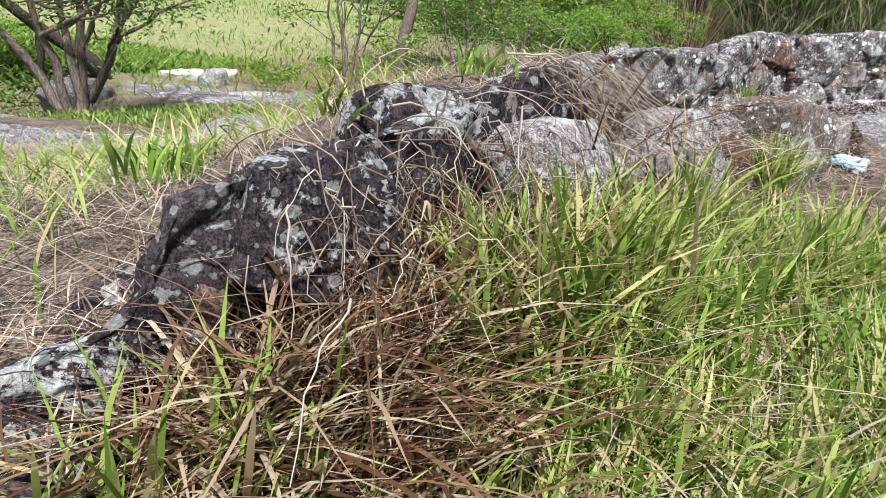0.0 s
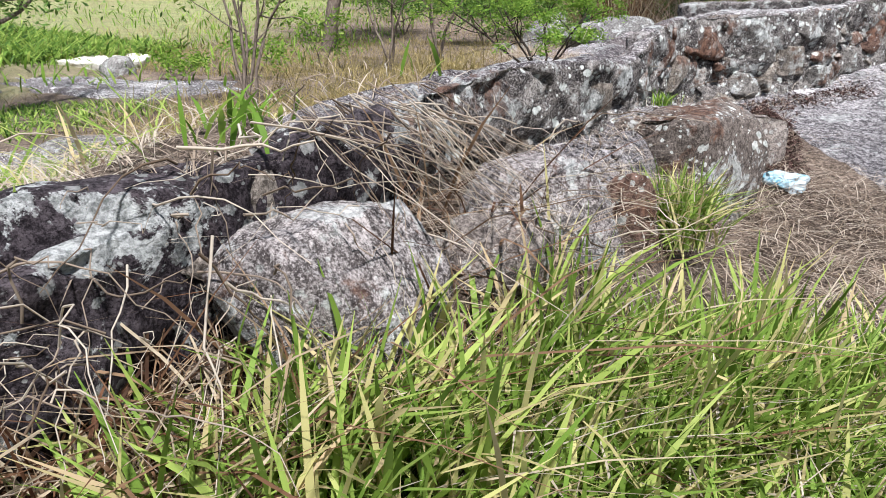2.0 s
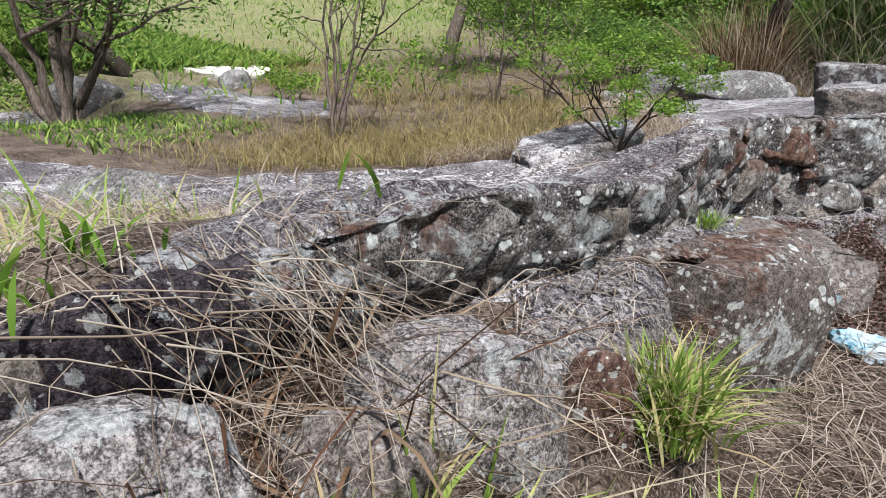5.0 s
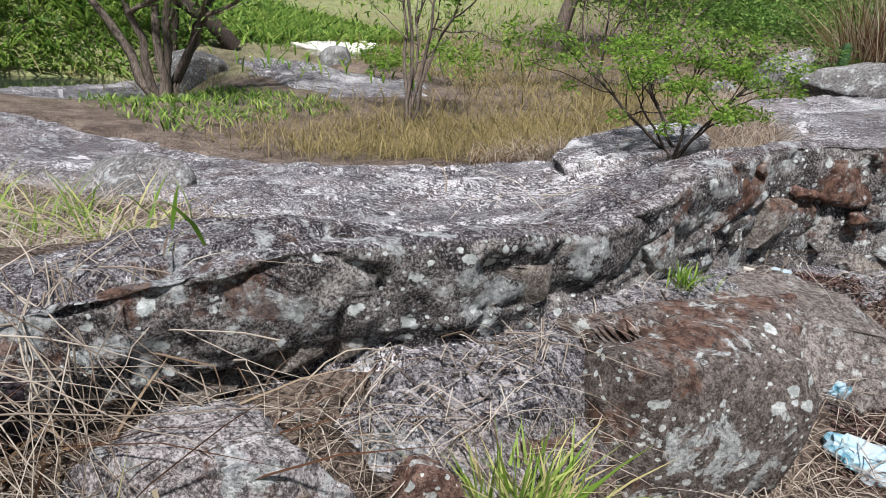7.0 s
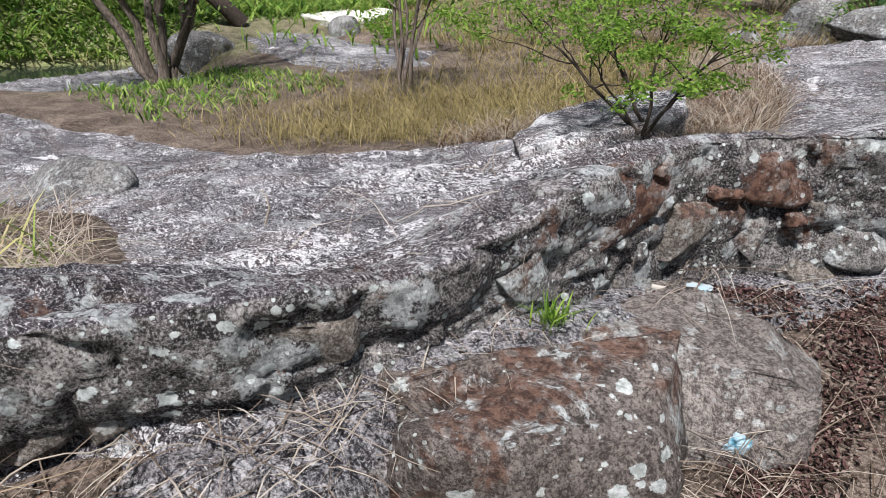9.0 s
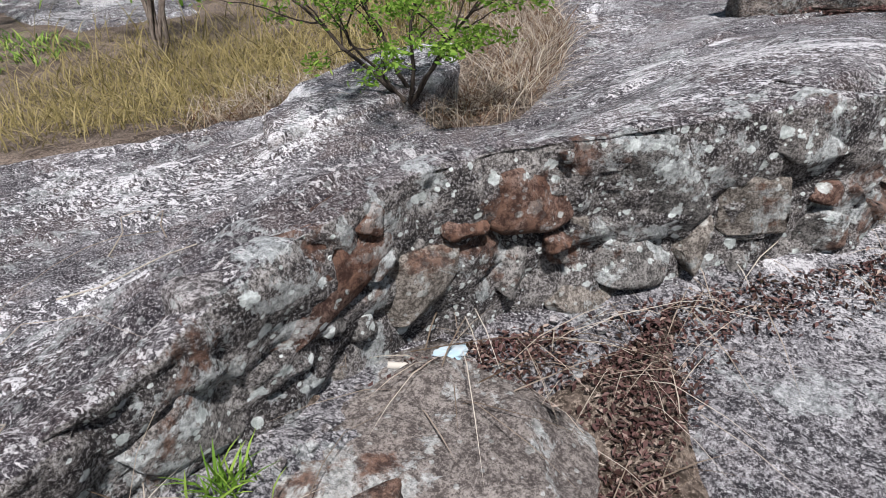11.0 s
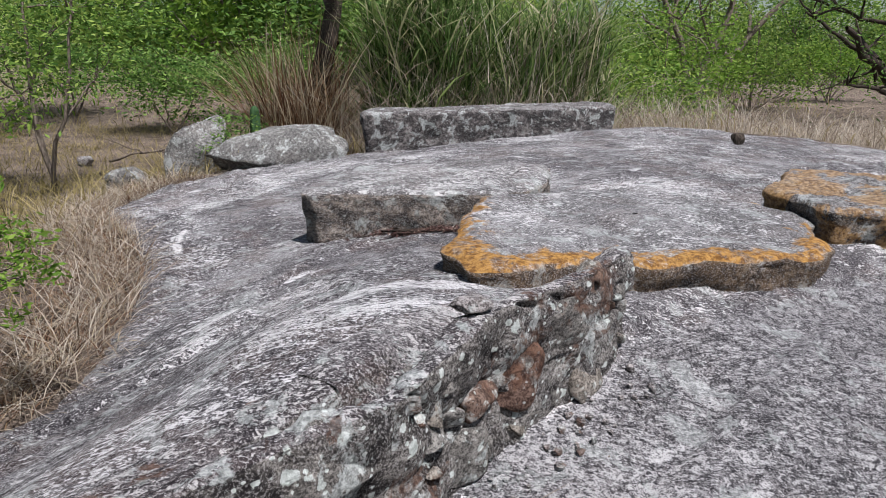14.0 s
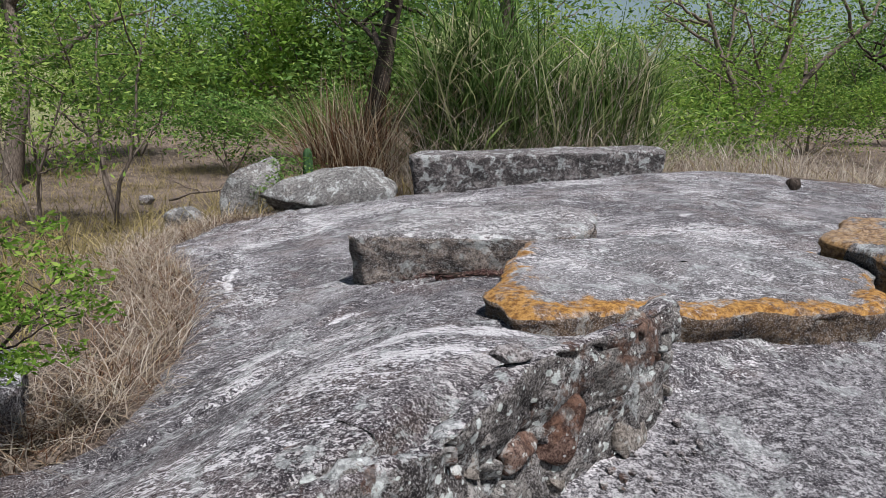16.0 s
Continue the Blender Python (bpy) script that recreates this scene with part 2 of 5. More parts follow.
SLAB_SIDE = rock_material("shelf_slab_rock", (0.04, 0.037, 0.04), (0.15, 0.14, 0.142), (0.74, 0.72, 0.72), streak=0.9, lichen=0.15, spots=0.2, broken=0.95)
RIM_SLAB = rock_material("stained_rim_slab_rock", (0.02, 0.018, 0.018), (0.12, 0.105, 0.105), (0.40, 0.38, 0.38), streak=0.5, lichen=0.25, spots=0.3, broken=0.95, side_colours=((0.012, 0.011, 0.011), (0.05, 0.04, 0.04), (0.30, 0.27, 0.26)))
WHITE_ROCK = rock_material("bleached_white_rock", (0.45, 0.42, 0.38), (0.66, 0.63, 0.58), (0.8, 0.78, 0.74), lichen=0.0, spots=0.0, warm=0.1)
# these side colours are darkened too, to stand for the shaded edge
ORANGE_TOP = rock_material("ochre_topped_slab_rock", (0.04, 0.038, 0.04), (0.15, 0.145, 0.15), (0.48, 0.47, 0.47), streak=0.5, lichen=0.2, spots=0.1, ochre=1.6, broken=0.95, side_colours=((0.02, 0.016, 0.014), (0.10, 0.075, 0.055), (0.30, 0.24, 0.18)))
GRASS = blade_material("green_grass_blades", (0.0, (0.10, 0.16, 0.022)), (0.3, (0.19, 0.32, 0.055)), (0.62, (0.35, 0.46, 0.11)), (0.80, (0.54, 0.51, 0.22)), (1.0, (0.56, 0.43, 0.27)))
STRAW = blade_material("dry_straw", (0.0, (0.12, 0.08, 0.055)), (0.4, (0.38, 0.31, 0.25)), (0.75, (0.55, 0.48, 0.40)), (1.0, (0.66, 0.60, 0.52)))
THATCH = blade_material("brown_thatch", (0.0, (0.04, 0.02, 0.014)), (0.3, (0.16, 0.075, 0.045)), (0.6, (0.32, 0.21, 0.13)), (1.0, (0.60, 0.52, 0.38)))
HOLLOW = blade_material("olive_dry_grass", (0.0, (0.12, 0.10, 0.04)), (0.5, (0.30, 0.24, 0.10)), (1.0, (0.44, 0.36, 0.18)))
LEAF = blade_material("green_leaves", (0.0, (0.04, 0.10, 0.018)), (0.5, (0.16, 0.28, 0.05)), (1.0, (0.36, 0.46, 0.11)), thinness=0.45)
LEAF_FINE = blade_material("fine_yellow_green_leaves", (0.0, (0.085, 0.17, 0.02)), (0.5, (0.16, 0.30, 0.04)), (1.0, (0.30, 0.42, 0.08)))
LEAF_DARK = blade_material("dark_green_leaves", (0.0, (0.035, 0.09, 0.018)), (0.5, (0.11, 0.22, 0.045)), (1.0, (0.24, 0.36, 0.09)), thinness=0.4)
LITTER = blade_material("red_brown_leaf_litter", (0.0, (0.016, 0.007, 0.006)), (0.5, (0.055, 0.024, 0.026)), (0.85, (0.12, 0.064, 0.060)), (1.0, (0.32, 0.25, 0.21)), thinness=0.15)


def bark_material(name, a, b):
    m = Mat(name, 0.95)
    v = m.mapped((9, 9, 1.6))
    n = m.noise(5, 6, 0.7, v)
    m.color(m.ramp(n, (0.35, a), (0.65, b))).bump(n, 0.8, 0.02)
    return m.m


BARK = bark_material("grey_brown_bark", (0.05, 0.038, 0.03), (0.22, 0.18, 0.15))
BARK_DARK = bark_material("dark_bark", (0.015, 0.012, 0.01), (0.07, 0.055, 0.045))


def soil_material():
    m = Mat("dry_soil_and_turf", 0.95)
    big = m.noise(0.35, 5, 0.6)
    mid = m.noise(3.0, 6, 0.7)
    fine = m.noise(45, 5, 0.75)
    dry = m.mix(m.ramp(mid, (0.4, 0.0), (0.6, 1.0)), (0.06, 0.044, 0.036), (0.20, 0.155, 0.125))
    green = m.mix(m.ramp(mid, (0.4, 0.0), (0.6, 1.0)), (0.12, 0.15, 0.055), (0.28, 0.32, 0.13))
    green = m.mix(m.ramp(m.noise(0.5, 7, 0.72, None, 0.4), (0.44, 0.0), (0.56, 0.85)), green, (0.22, 0.22, 0.10))
    sep = m.n.new("ShaderNodeSeparateXYZ")
    m.l.new(m.co, sep.inputs[0])
    west = m.math("ADD", m.math("MULTIPLY", sep.outputs[0], -0.04), m.math("MULTIPLY", big, 0.45))
    c = m.mix(m.ramp(west, (0.66, 0.0), (0.86, 1.0)), dry, green)
    c = m.mix(m.ramp(fine, (0.42, 0.8), (0.52, 0.0)), c, (0.03, 0.022, 0.015))
    c = m.mix(m.ramp(m.noise(90, 4, 0.8), (0.54, 0.0), (0.60, 0.7)), c, (0.33, 0.27, 0.22))
    m.color(c).bump(fine, 1.0, 0.03)
    return m.m


SOIL = soil_material()


def plain(name, c, rough=0.5, vary=0.25, scale=20):
    m = Mat(name, rough)
    m.color(m.mix(m.math("MULTIPLY", m.noise(scale, 4), vary), c, tuple(0.4 * v for v in c)))
    return m.m


def water_material():
    m = Mat("still_dark_water", 0.04)
    m.color((0.02, 0.028, 0.018)).bump(m.noise(6, 3), 0.15, 0.02)
    m.b.inputs["Specular IOR Level"].default_value = 0.5
    return m.m


WATER = water_material()

# ---- lie of the land ----
# front lip of the wall: x, y, height of the top, height of the foot
WALL_LINE = [(-4.3, -5.2, 0.10, -0.55), (-3.72, -4.35, 0.26, -0.42), (-3.42, -3.76, 0.36, -0.3), (-3.36, -3.64, 0.62, -0.28), (-3.25, -3.45, 0.66, -0.20), (-2.98, -2.75, 0.76, 0.05),
             (-2.80, -2.30, 0.87, 0.30), (-2.50, -1.72, 0.96, 0.50), (-2.37, -1.42, 0.99, 0.55), (-2.10, -0.98, 0.985, 0.60),
             (-1.93, -0.60, 0.95, 0.62), (-1.84, -0.30, 1.00, 0.66), (-1.74, 0.02, 1.10, 0.68), (-1.60, 0.36, 1.14, 0.68),
             (-1.42, 0.58, 1.155, 0.68), (-0.92, 0.95, 1.165, 0.66), (-0.49, 1.22, 1.20, 0.68), (-0.22, 1.55, 1.28, 0.80),
             (0.20, 1.86, 1.29, 0.88), (0.46, 2.16, 1.28, 0.94)]


def wall_points(step):
    p = np.array(WALL_LINE)
    seg = np.r_[0, np.cumsum(np.hypot(*np.diff(p[:, :2], axis=0).T))]
    s = np.arange(0, seg[-1], step)
    out = np.stack([np.interp(s, seg, p[:, k]) for k in range(4)], 1)
    for _ in range(int(0.12 / step)):
        out[1:-1] = (out[:-2] + 2 * out[1:-1] + out[2:]) / 4
    return s, out


EDGE = np.array([p[:2] for p in WALL_LINE] + [(1.9, 2.72), (6.0, 3.4), (60, 12)])
EDGE = np.vstack([[-9.0, -12.0], EDGE])


def side(x, y):
    """Distance from the wall's line, positive on the walker's side."""
    best, sign = np.full(np.shape(x), 1e9), np.zeros(np.shape(x))
    for a, b in zip(EDGE[:-1], EDGE[1:]):
        d = b - a
        t = np.clip(((x - a[0]) * d[0] + (y - a[1]) * d[1]) / (d @ d), 0, 1)
        px, py = x - a[0] - t * d[0], y - a[1] - t * d[1]
        dist = np.hypot(px, py)
        near = dist < best - 1e-9
        best = np.where(near, dist, best)
        sign = np.where(near, -np.sign(d[0] * py - d[1] * px), sign)
    return best * sign


def front(x, y):
    x, y = np.clip(x, -6, 4), np.clip(y, -9, 6)
    return 0.313 - 0.104 * x + np.interp(y, [-9, -4.86, -3.6, -2.8, -2.2, -1.5, -1.0, 4.0], [-1.95, -1.12, -0.80, -0.58, -0.47, -0.40, -0.304, 1.216])


# swells of the rock behind the wall: x, y, radius, height
BACK_BASE = 0.1
BUMPS = [(-0.7, 1.5, 0.7, 0.49), (-1.7, 0.3, 0.6, 0.70), (-2.5, -1.1, 0.6, 0.44), (-3.0, -2.2, 0.8, 0.53), (-2.85, 2.15, 0.38, 0.22),
         (-1.8, 3, 0.8, -0.04), (-0.2, 2.8, 0.9, 0.25), (0.6, 5, 1.3, -0.08), (-1.3, 5.5, 1.2, 0.00), (1.5, 7.5, 1.8, -0.04),
         (3, 3.2, 1.5, 0.09), (4.5, 5.5, 2, -0.37), (4.5, 9, 2.2, 0.28), (-1.5, 8.5, 1.6, 0.12), (-4.2, -0.8, 1.2, 0.17),
         (-4.2, 1.2, 1.2, 0.10), (-6, 4.5, 1.8, -0.23), (-7, 1.5, 1.6, -0.11), (-4.5, -3.5, 1.4, 0.09), (-3.4, 5.2, 1.0, 0.08),
         (8, 5, 3, 0.30), (-2.1, 1.3, 0.45, 0.05), (2.5, 6, 4, 1.15)]


def back(x, y):
    z = np.full(np.shape(x), BACK_BASE)
    for bx, by, r, a in BUMPS:
        z = z + a * np.exp(-((x - bx) ** 2 + (y - by) ** 2) / (2 * r * r))
    return z


def inside(poly, x, y):
    """Signed distance to a polygon, positive inside."""
    best, odd = np.full(np.shape(x), 1e9), np.zeros(np.shape(x), bool)
    for (ax, ay), (bx, by) in zip(poly, poly[1:] + poly[:1]):
        dx, dy = bx - ax, by - ay
        t = np.clip(((x - ax) * dx + (y - ay) * dy) / (dx * dx + dy * dy), 0, 1)
        best = np.minimum(best, np.hypot(x - ax - t * dx, y - ay - t * dy))
        odd ^= ((ay > y) != (by > y)) & (x < (bx - ax) * (y - ay) / (dy if dy else 1e-9) + ax)
    return np.where(odd, best, -best)


BARE_BACK = [(-2.9, -2.3), (-3.3, -1.6), (-3.2, -0.9), (-4.6, -0.1), (-7.0, -0.3), (-9.0, -0.3), (-9.7, 0.8), (-8.6, 1.5), (-7.0, 1.75), (-5.2, 1.75), (-4.5, 2.1), (-4.0, 2.55), (-3.3, 2.85), (-2.75, 2.6),
             (-2.25, 2.2), (-1.95, 2.6), (-1.95, 3.9), (-2.2, 4.6), (-2.6, 5.4), (-3.2, 6.6), (-2.8, 8.2), (-0.8, 9.4), (3.2, 9.3), (5.6, 8.6), (9, 7),
             (9, 3), (2, 2.6), (0.5, 2.1), (-0.4, 1.2), (-1.3, 0.6), (-1.8, -0.1), (-2.2, -1.1), (-2.5, -1.8)]
BARE_FRONT = [(-1.02, 0.70), (-0.94, 0.2), (-0.62, -0.35), (0.1, -1.0), (2.5, -0.8), (7, 1), (9, 4), (2, 2.75), (0.4, 2.3), (-0.45, 1.65), (-0.85, 1.28)]
BARE_SHELF = [(-2.35, -1.5), (-2.0, -1.5), (-1.7, -0.9), (-1.3, -0.25), (-1.14, 0.4), (-0.95, 0.8), (-0.5, 1.2), (-0.7, 1.35), (-1.5, 0.8), (-1.85, 0.1), (-2.15, -0.8)]
BARE_FAR = [(-12.8, 6.9), (-10.2, 6.0), (-8.6, 5.6), (-7.6, 6.6), (-8.4, 8.0), (-10.5, 8.2), (-13.0, 8.4)]


def bare(x, y):
    d = np.maximum(np.maximum(inside(BARE_BACK, x, y), inside(BARE_FRONT, x, y)), inside(BARE_SHELF, x, y))
    return np.maximum(d, inside(BARE_FAR, x, y) * 0.6) + 0.18 * fbm(x * 1.3, y * 1.3, 5.0, 4)


def land(x, y):
    """The smooth lie of the ground, rock or soil."""
    s = side(x, y)
    near = smooth(-0.30, -0.08, s)
    f = front(x, y) + np.interp(y, [-4.8, -4.2, -2.7, -2.1, -1.7, -1.2, -0.6, -0.1, 0.25, 0.5, 0.7], [0, 0.24, 0.33, 0.44, 0.47, 0.45, 0.36, 0.27, 0.14, 0.03, 0]) * np.exp(-((np.maximum(s, 0) / np.interp(y, [-3.0, -2.4, -1.6, -1.3, -0.6], [0.46, 0.56, 0.58, 0.46, 0.30])) ** 4))
    z = back(x, y) * (1 - near) + f * near
    r = np.hypot(x + 2, y - 3)
    far = smooth(9, 22, r)
    return z * (1 - far) + far * (0.35 + 0.0 * x)


def pool(x, y):
    return np.exp(-(((x + 14.3) / 2.8) ** 2 + ((y - 3.6) / 2.5) ** 2) ** 2)


def soil_height(x, y):
    z = land(x, y)
    z = z - 0.48 * np.exp(-(((x + 12.9) / 3.4) ** 2 + ((y - 4.0) / 2.4) ** 2)) - 1.5 * pool(x, y)
    z = z + 2.2 * np.exp(-(((x + 24) / 7) ** 2 + ((y - 4) / 8) ** 2))
    r = np.hypot(x, y)
    bearing = np.arctan2(x, y)
    z = z + smooth(18, 95, r) * 11.0 * np.exp(-(((bearing + 0.85) / 0.62) ** 2))
    z = z + smooth(11, 36, r) * 1.3 * np.exp(-((bearing / 0.8) ** 2))
    z = z + smooth(40, 160, r) * 4.0 * (0.5 + 0.5 * vnoise(x / 60, y / 60, 3)) 
    return z + 0.05 * fbm(x * 1.7, y * 1.7, 1.0, 4) * smooth(40, 5, r)


def rock_height(x, y):
    lie = land(x, y)
    along, across = 0.8 * x + 0.6 * y, -0.6 * x + 0.8 * y
    z = lie + 0.035 * fbm(x * 1.1, y * 1.1, 2.0, 3) + (0.022 + 0.065 * smooth(-1.5, -2.4, x)) * np.abs(fbm(along * 1.2, across * 6, 3.0, 4)) + (0.007 + 0.03 * smooth(-1.5, -2.4, x)) * fbm(along * 3, across * 16, 3.5, 3) + 0.006 * fbm(x * 14, y * 14, 4.0, 3)
    ledge = vnoise(along * 0.5, across * 1.6, 9.0)
    return z + 0.03 * smooth(0.0, 0.06, ledge) - 0.045


# ---- mesh helpers ----
def mesh_object(name, verts, faces, material, shade=True):
    me = bpy.data.meshes.new(name)
    verts, faces = np.asarray(verts, np.float32), np.asarray(faces, np.int32)
    n = faces.shape[1]
    me.vertices.add(len(verts))
    me.vertices.foreach_set("co", verts.ravel())
    me.loops.add(faces.size)
    me.loops.foreach_set("vertex_index", faces.ravel())
    me.polygons.add(len(faces))
    me.polygons.foreach_set("loop_start", np.arange(0, faces.size, n, dtype=np.int32))
    me.polygons.foreach_set("use_smooth", np.full(len(faces), shade, bool))
    me.update(calc_edges=True)
    me.validate()
    me.materials.append(material)
    return new(name, me)


def child(ob, parent, label=""):
    ob.parent = parent
    if label:
        ob["label"] = label
    return ob


def grid_faces(nx, ny):
    i = np.arange(nx - 1)[:, None] * ny + np.arange(ny - 1)[None]
    return np.stack([i, i + ny, i + ny + 1, i + 1], -1).reshape(-1, 4)


def spaced(lo, hi, fine, a, b, grow=1.12):
    """Grid lines, fine between a and b, coarser outwards."""
    mid = list(np.arange(a, b, fine))
    step, x = fine, b
    while x < hi:
        mid.append(x)
        step *= grow
        x += step
    mid.append(hi)
    step, x = fine * grow, a - fine * grow
    low = []
    while x > lo:
        low.append(x)
        step *= grow
        x -= step
    return np.array([lo] + low[::-1] + mid)


def sheet(name, xs, ys, height, material):
    x, y = np.meshgrid(xs, ys, indexing="ij")
    z = height(x, y)
    return mesh_object(name, np.stack([x, y, z], -1).reshape(-1, 3), grid_faces(len(xs), len(ys)), material)


# ---- ground, outcrop, water ----
def ground_z(x, y):
    b = bare(x, y)
    rocky = smooth(-0.05, 0.25, b)
    return soil_height(x, y) - rocky * 0.16


def outcrop_z(x, y):
    b = bare(x, y)
    return rock_height(x, y) - (1 - smooth(-0.28, 0.02, b)) * 0.5 - 0.05 * smooth(0.15, -0.05, b)


ground = sheet("ground", spaced(-1500, 1500, 0.09, -9, 4), spaced(-1500, 1500, 0.09, -6, 10), ground_z, SOIL)
tagged(ground, "dry brown soil and patchy green turf around the outcrop", "ground", kind="structure")
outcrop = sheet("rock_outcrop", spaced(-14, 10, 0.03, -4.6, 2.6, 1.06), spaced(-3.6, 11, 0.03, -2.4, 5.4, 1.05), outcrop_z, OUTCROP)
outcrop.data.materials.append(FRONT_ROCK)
centres = np.empty(3 * len(outcrop.data.polygons), np.float32)
outcrop.data.polygons.foreach_get("center", centres)
centres = centres.reshape(-1, 3)
outcrop.data.polygons.foreach_set("material_index", (side(centres[:, 0], centres[:, 1]) > 0.0).astype(np.int32))
tagged(outcrop, "bare grey gneiss outcrop with pale streaks and ochre stains", "rock", kind="structure")
water = sheet("water", np.linspace(-20, -9.5, 12), np.linspace(-0.5, 7.8, 12), lambda x, y: 0 * x - 0.52, WATER)
tagged(water, "small still pool of dark green water below the bank", "water", kind="structure")


def surface(x, y):
    return np.maximum(ground_z(x, y), outcrop_z(x, y))


# ---- the stone wall ----
def wall_body():
    s, p = wall_points(0.0166)
    d = np.gradient(p[:, :2], axis=0)
    d /= np.linalg.norm(d, axis=1)[:, None]
    out = np.stack([d[:, 1], -d[:, 0]], 1)
    prof = [(-0.13, 0.0), (-0.13, 0.14), (-0.135, 0.30), (-0.13, 0.42), (-0.10, 0.50), (-0.045, 0.56), (-0.01, 0.64), (0.010, 0.76), (0.012, 0.90), (0.010, 0.955), (0.002, 0.988), (-0.022, 1.0),
            (-0.10, 1.0), (-0.16, 1.0), (-0.23, 1.0), (-0.31, 1.0), (-0.40, 1.0), (-0.52, 1.0), (-0.7, 1.0)]
    fine = []
    for (a, h), (b, k) in zip(prof[:-1], prof[1:]):
        for f in (0, 0.34, 0.67):
            fine.append((a + (b - a) * f, h + (k - h) * f))
    fine.append(prof[-1])
    f = np.array(fine)
    f = np.repeat(f[None], len(p), 0)
    tuck = np.interp(s, [0, s[-1] - 4.55, s[-1] - 4.3, s[-1] - 3.6, s[-1] - 2.8, s[-1]], [0.6, 0.75, 0.2, 0.2, 0.10, 0.08])[:, None]
    f[..., 0] = np.where(f[..., 1] < 0.6, f[..., 0] * tuck, f[..., 0])
    foot, top = p[:, 3] - 0.18, p[:, 2]
    xy = p[:, None, :2] + out[:, None] * f[..., 0, None]
    lip = foot[:, None] + (top - foot)[:, None] * np.minimum(f[..., 1], 1.0)
    behind = rock_height(xy[..., 0], xy[..., 1]) + 0.006 - 0.35 * smooth(-0.42, -0.62, f[..., 0])
    blend = smooth(-0.05, -0.31, f[..., 0]) * (f[..., 1] > 0.99)
    z = lip * (1 - blend) + behind * blend
    v = np.concatenate([xy, z[..., None]], -1)
    n = np.cross(np.gradient(v, axis=0), np.gradient(v, axis=1))
    n /= np.linalg.norm(n, axis=-1)[..., None] + 1e-9
    x, y, zz = v[..., 0], v[..., 1], v[..., 2]
    amp = 0.05 * fbm(x * 2.2, y * 2.2, zz * 3.0, 4, 11) + 0.032 * fbm(x * 8, y * 8, zz * 8, 4, 12) + 0.014 * fbm(x * 26, y * 26, zz * 26, 3, 14) - 0.022 * smooth(0.12, 0.0, np.abs(fbm(x * 3.5, y * 3.5, zz * 4.5, 3, 21)))
    amp = amp * (1 - 0.85 * smooth(-0.2, -0.34, f[..., 0]) * (f[..., 1] > 0.99))
    v = v + n * amp[..., None] * np.array([1, 1, 0.6])
    faces = grid_faces(*v.shape[:2])[:, ::-1]
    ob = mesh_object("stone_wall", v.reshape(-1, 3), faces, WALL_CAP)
    ob.data.materials.append(DARK_STONE)
    mid = v.reshape(-1, 3)[faces].mean(1)
    dark = mid[:, 1] + 0.35 * fbm(mid[:, 0] * 3, mid[:, 1] * 3, mid[:, 2] * 3, 3, 31) < -1.98
    ob.data.polygons.foreach_set("material_index", dark.astype(np.int32))
    return ob, p, out


stone_wall, WALL_P, WALL_OUT = wall_body()
tagged(stone_wall, "low rubble wall of grey mortared stones blotched with pale lichen", "stone wall", kind="structure")


# ---- rocks ----
def rock_bmesh(size, seed, cuts=7, detail=3, rough=0.10, flat=0.0, box=0.8, keen=0.9):
    """A rounded block: a sphere squared off by random planes and roughened."""
    bm = bmesh.new()
    bmesh.ops.create_icosphere(bm, subdivisions=detail, radius=1.0)
    rng = np.random.default_rng(seed)
    v = np.array([p.co for p in bm.verts])
    v = np.sign(v) * np.abs(v) ** box
    for _ in range(cuts):
        n = rng.normal(size=3)
        n /= np.linalg.norm(n)
        over = np.maximum(v @ n - rng.uniform(0.55, 0.85), 0)
        v -= over[:, None] * n * keen
    if flat:
        v[:, 2] = np.where(v[:, 2] > 1 - flat, 1 - flat + (v[:, 2] - 1 + flat) * 0.15, v[:, 2])
    r = 1 + rough * 2.0 * fbm(v[:, 0] * 1.3 + seed, v[:, 1] * 1.3, v[:, 2] * 1.3, 3, seed) + rough * 0.7 * fbm(v[:, 0] * 5 + seed, v[:, 1] * 5, v[:, 2] * 5, 3, seed + 5)
    v = v * r[:, None] * np.array(size) / 2
    for p, co in zip(bm.verts, v):
        p.co = co
    return bm


def boulder(name, place, size, turn, material, label, seed, **shape):
    bm = rock_bmesh(size, seed, detail=shape.pop("detail", 5), **shape)
    me = bpy.data.meshes.new(name)
    bm.to_mesh(me)
    bm.free()
    me.materials.append(material)
    for p in me.polygons:
        p.use_smooth = True
    ob = new(name, me)
    ob.matrix_world = pose(*place, *turn)
    return tagged(ob, label, "rock")


# wall foot rocks
boulder("boulder", (-2.66, -2.46, 0.41), (0.60, 0.40, 0.70), (0, -4, 52), PALE_ROCK, "rounded pale grey boulder at the foot of the wall", 29, cuts=5, rough=0.10, box=0.6, flat=0.15)
boulder("boulder", (-2.38, -2.06, 0.40), (0.46, 0.36, 0.50), (0, 0, 50), LEDGE, "dull purple-grey rock half covered by straw", 27, cuts=6, rough=0.14, box=0.6, flat=0.2)
boulder("boulder", (-2.21, -1.75, 0.44), (0.62, 0.38, 0.66), (0, -4, 52), PALE_ROCK, "white-crusted boulder at the foot of the wall", 22, cuts=4, rough=0.10, box=0.5, flat=0.2)
boulder("boulder", (-1.93, -1.46, 0.40), (0.24, 0.20, 0.44), (0, 0, 40), RED_STONE, "small rust-red boulder end beside a grass tuft", 23, detail=4)
boulder("boulder", (-1.90, -1.12, 0.40), (0.62, 0.36, 0.46), (0, 0, 52), PALE_ROCK, "pale flaky rock ledge below the wall", 24, rough=0.16, box=0.5, flat=0.15)
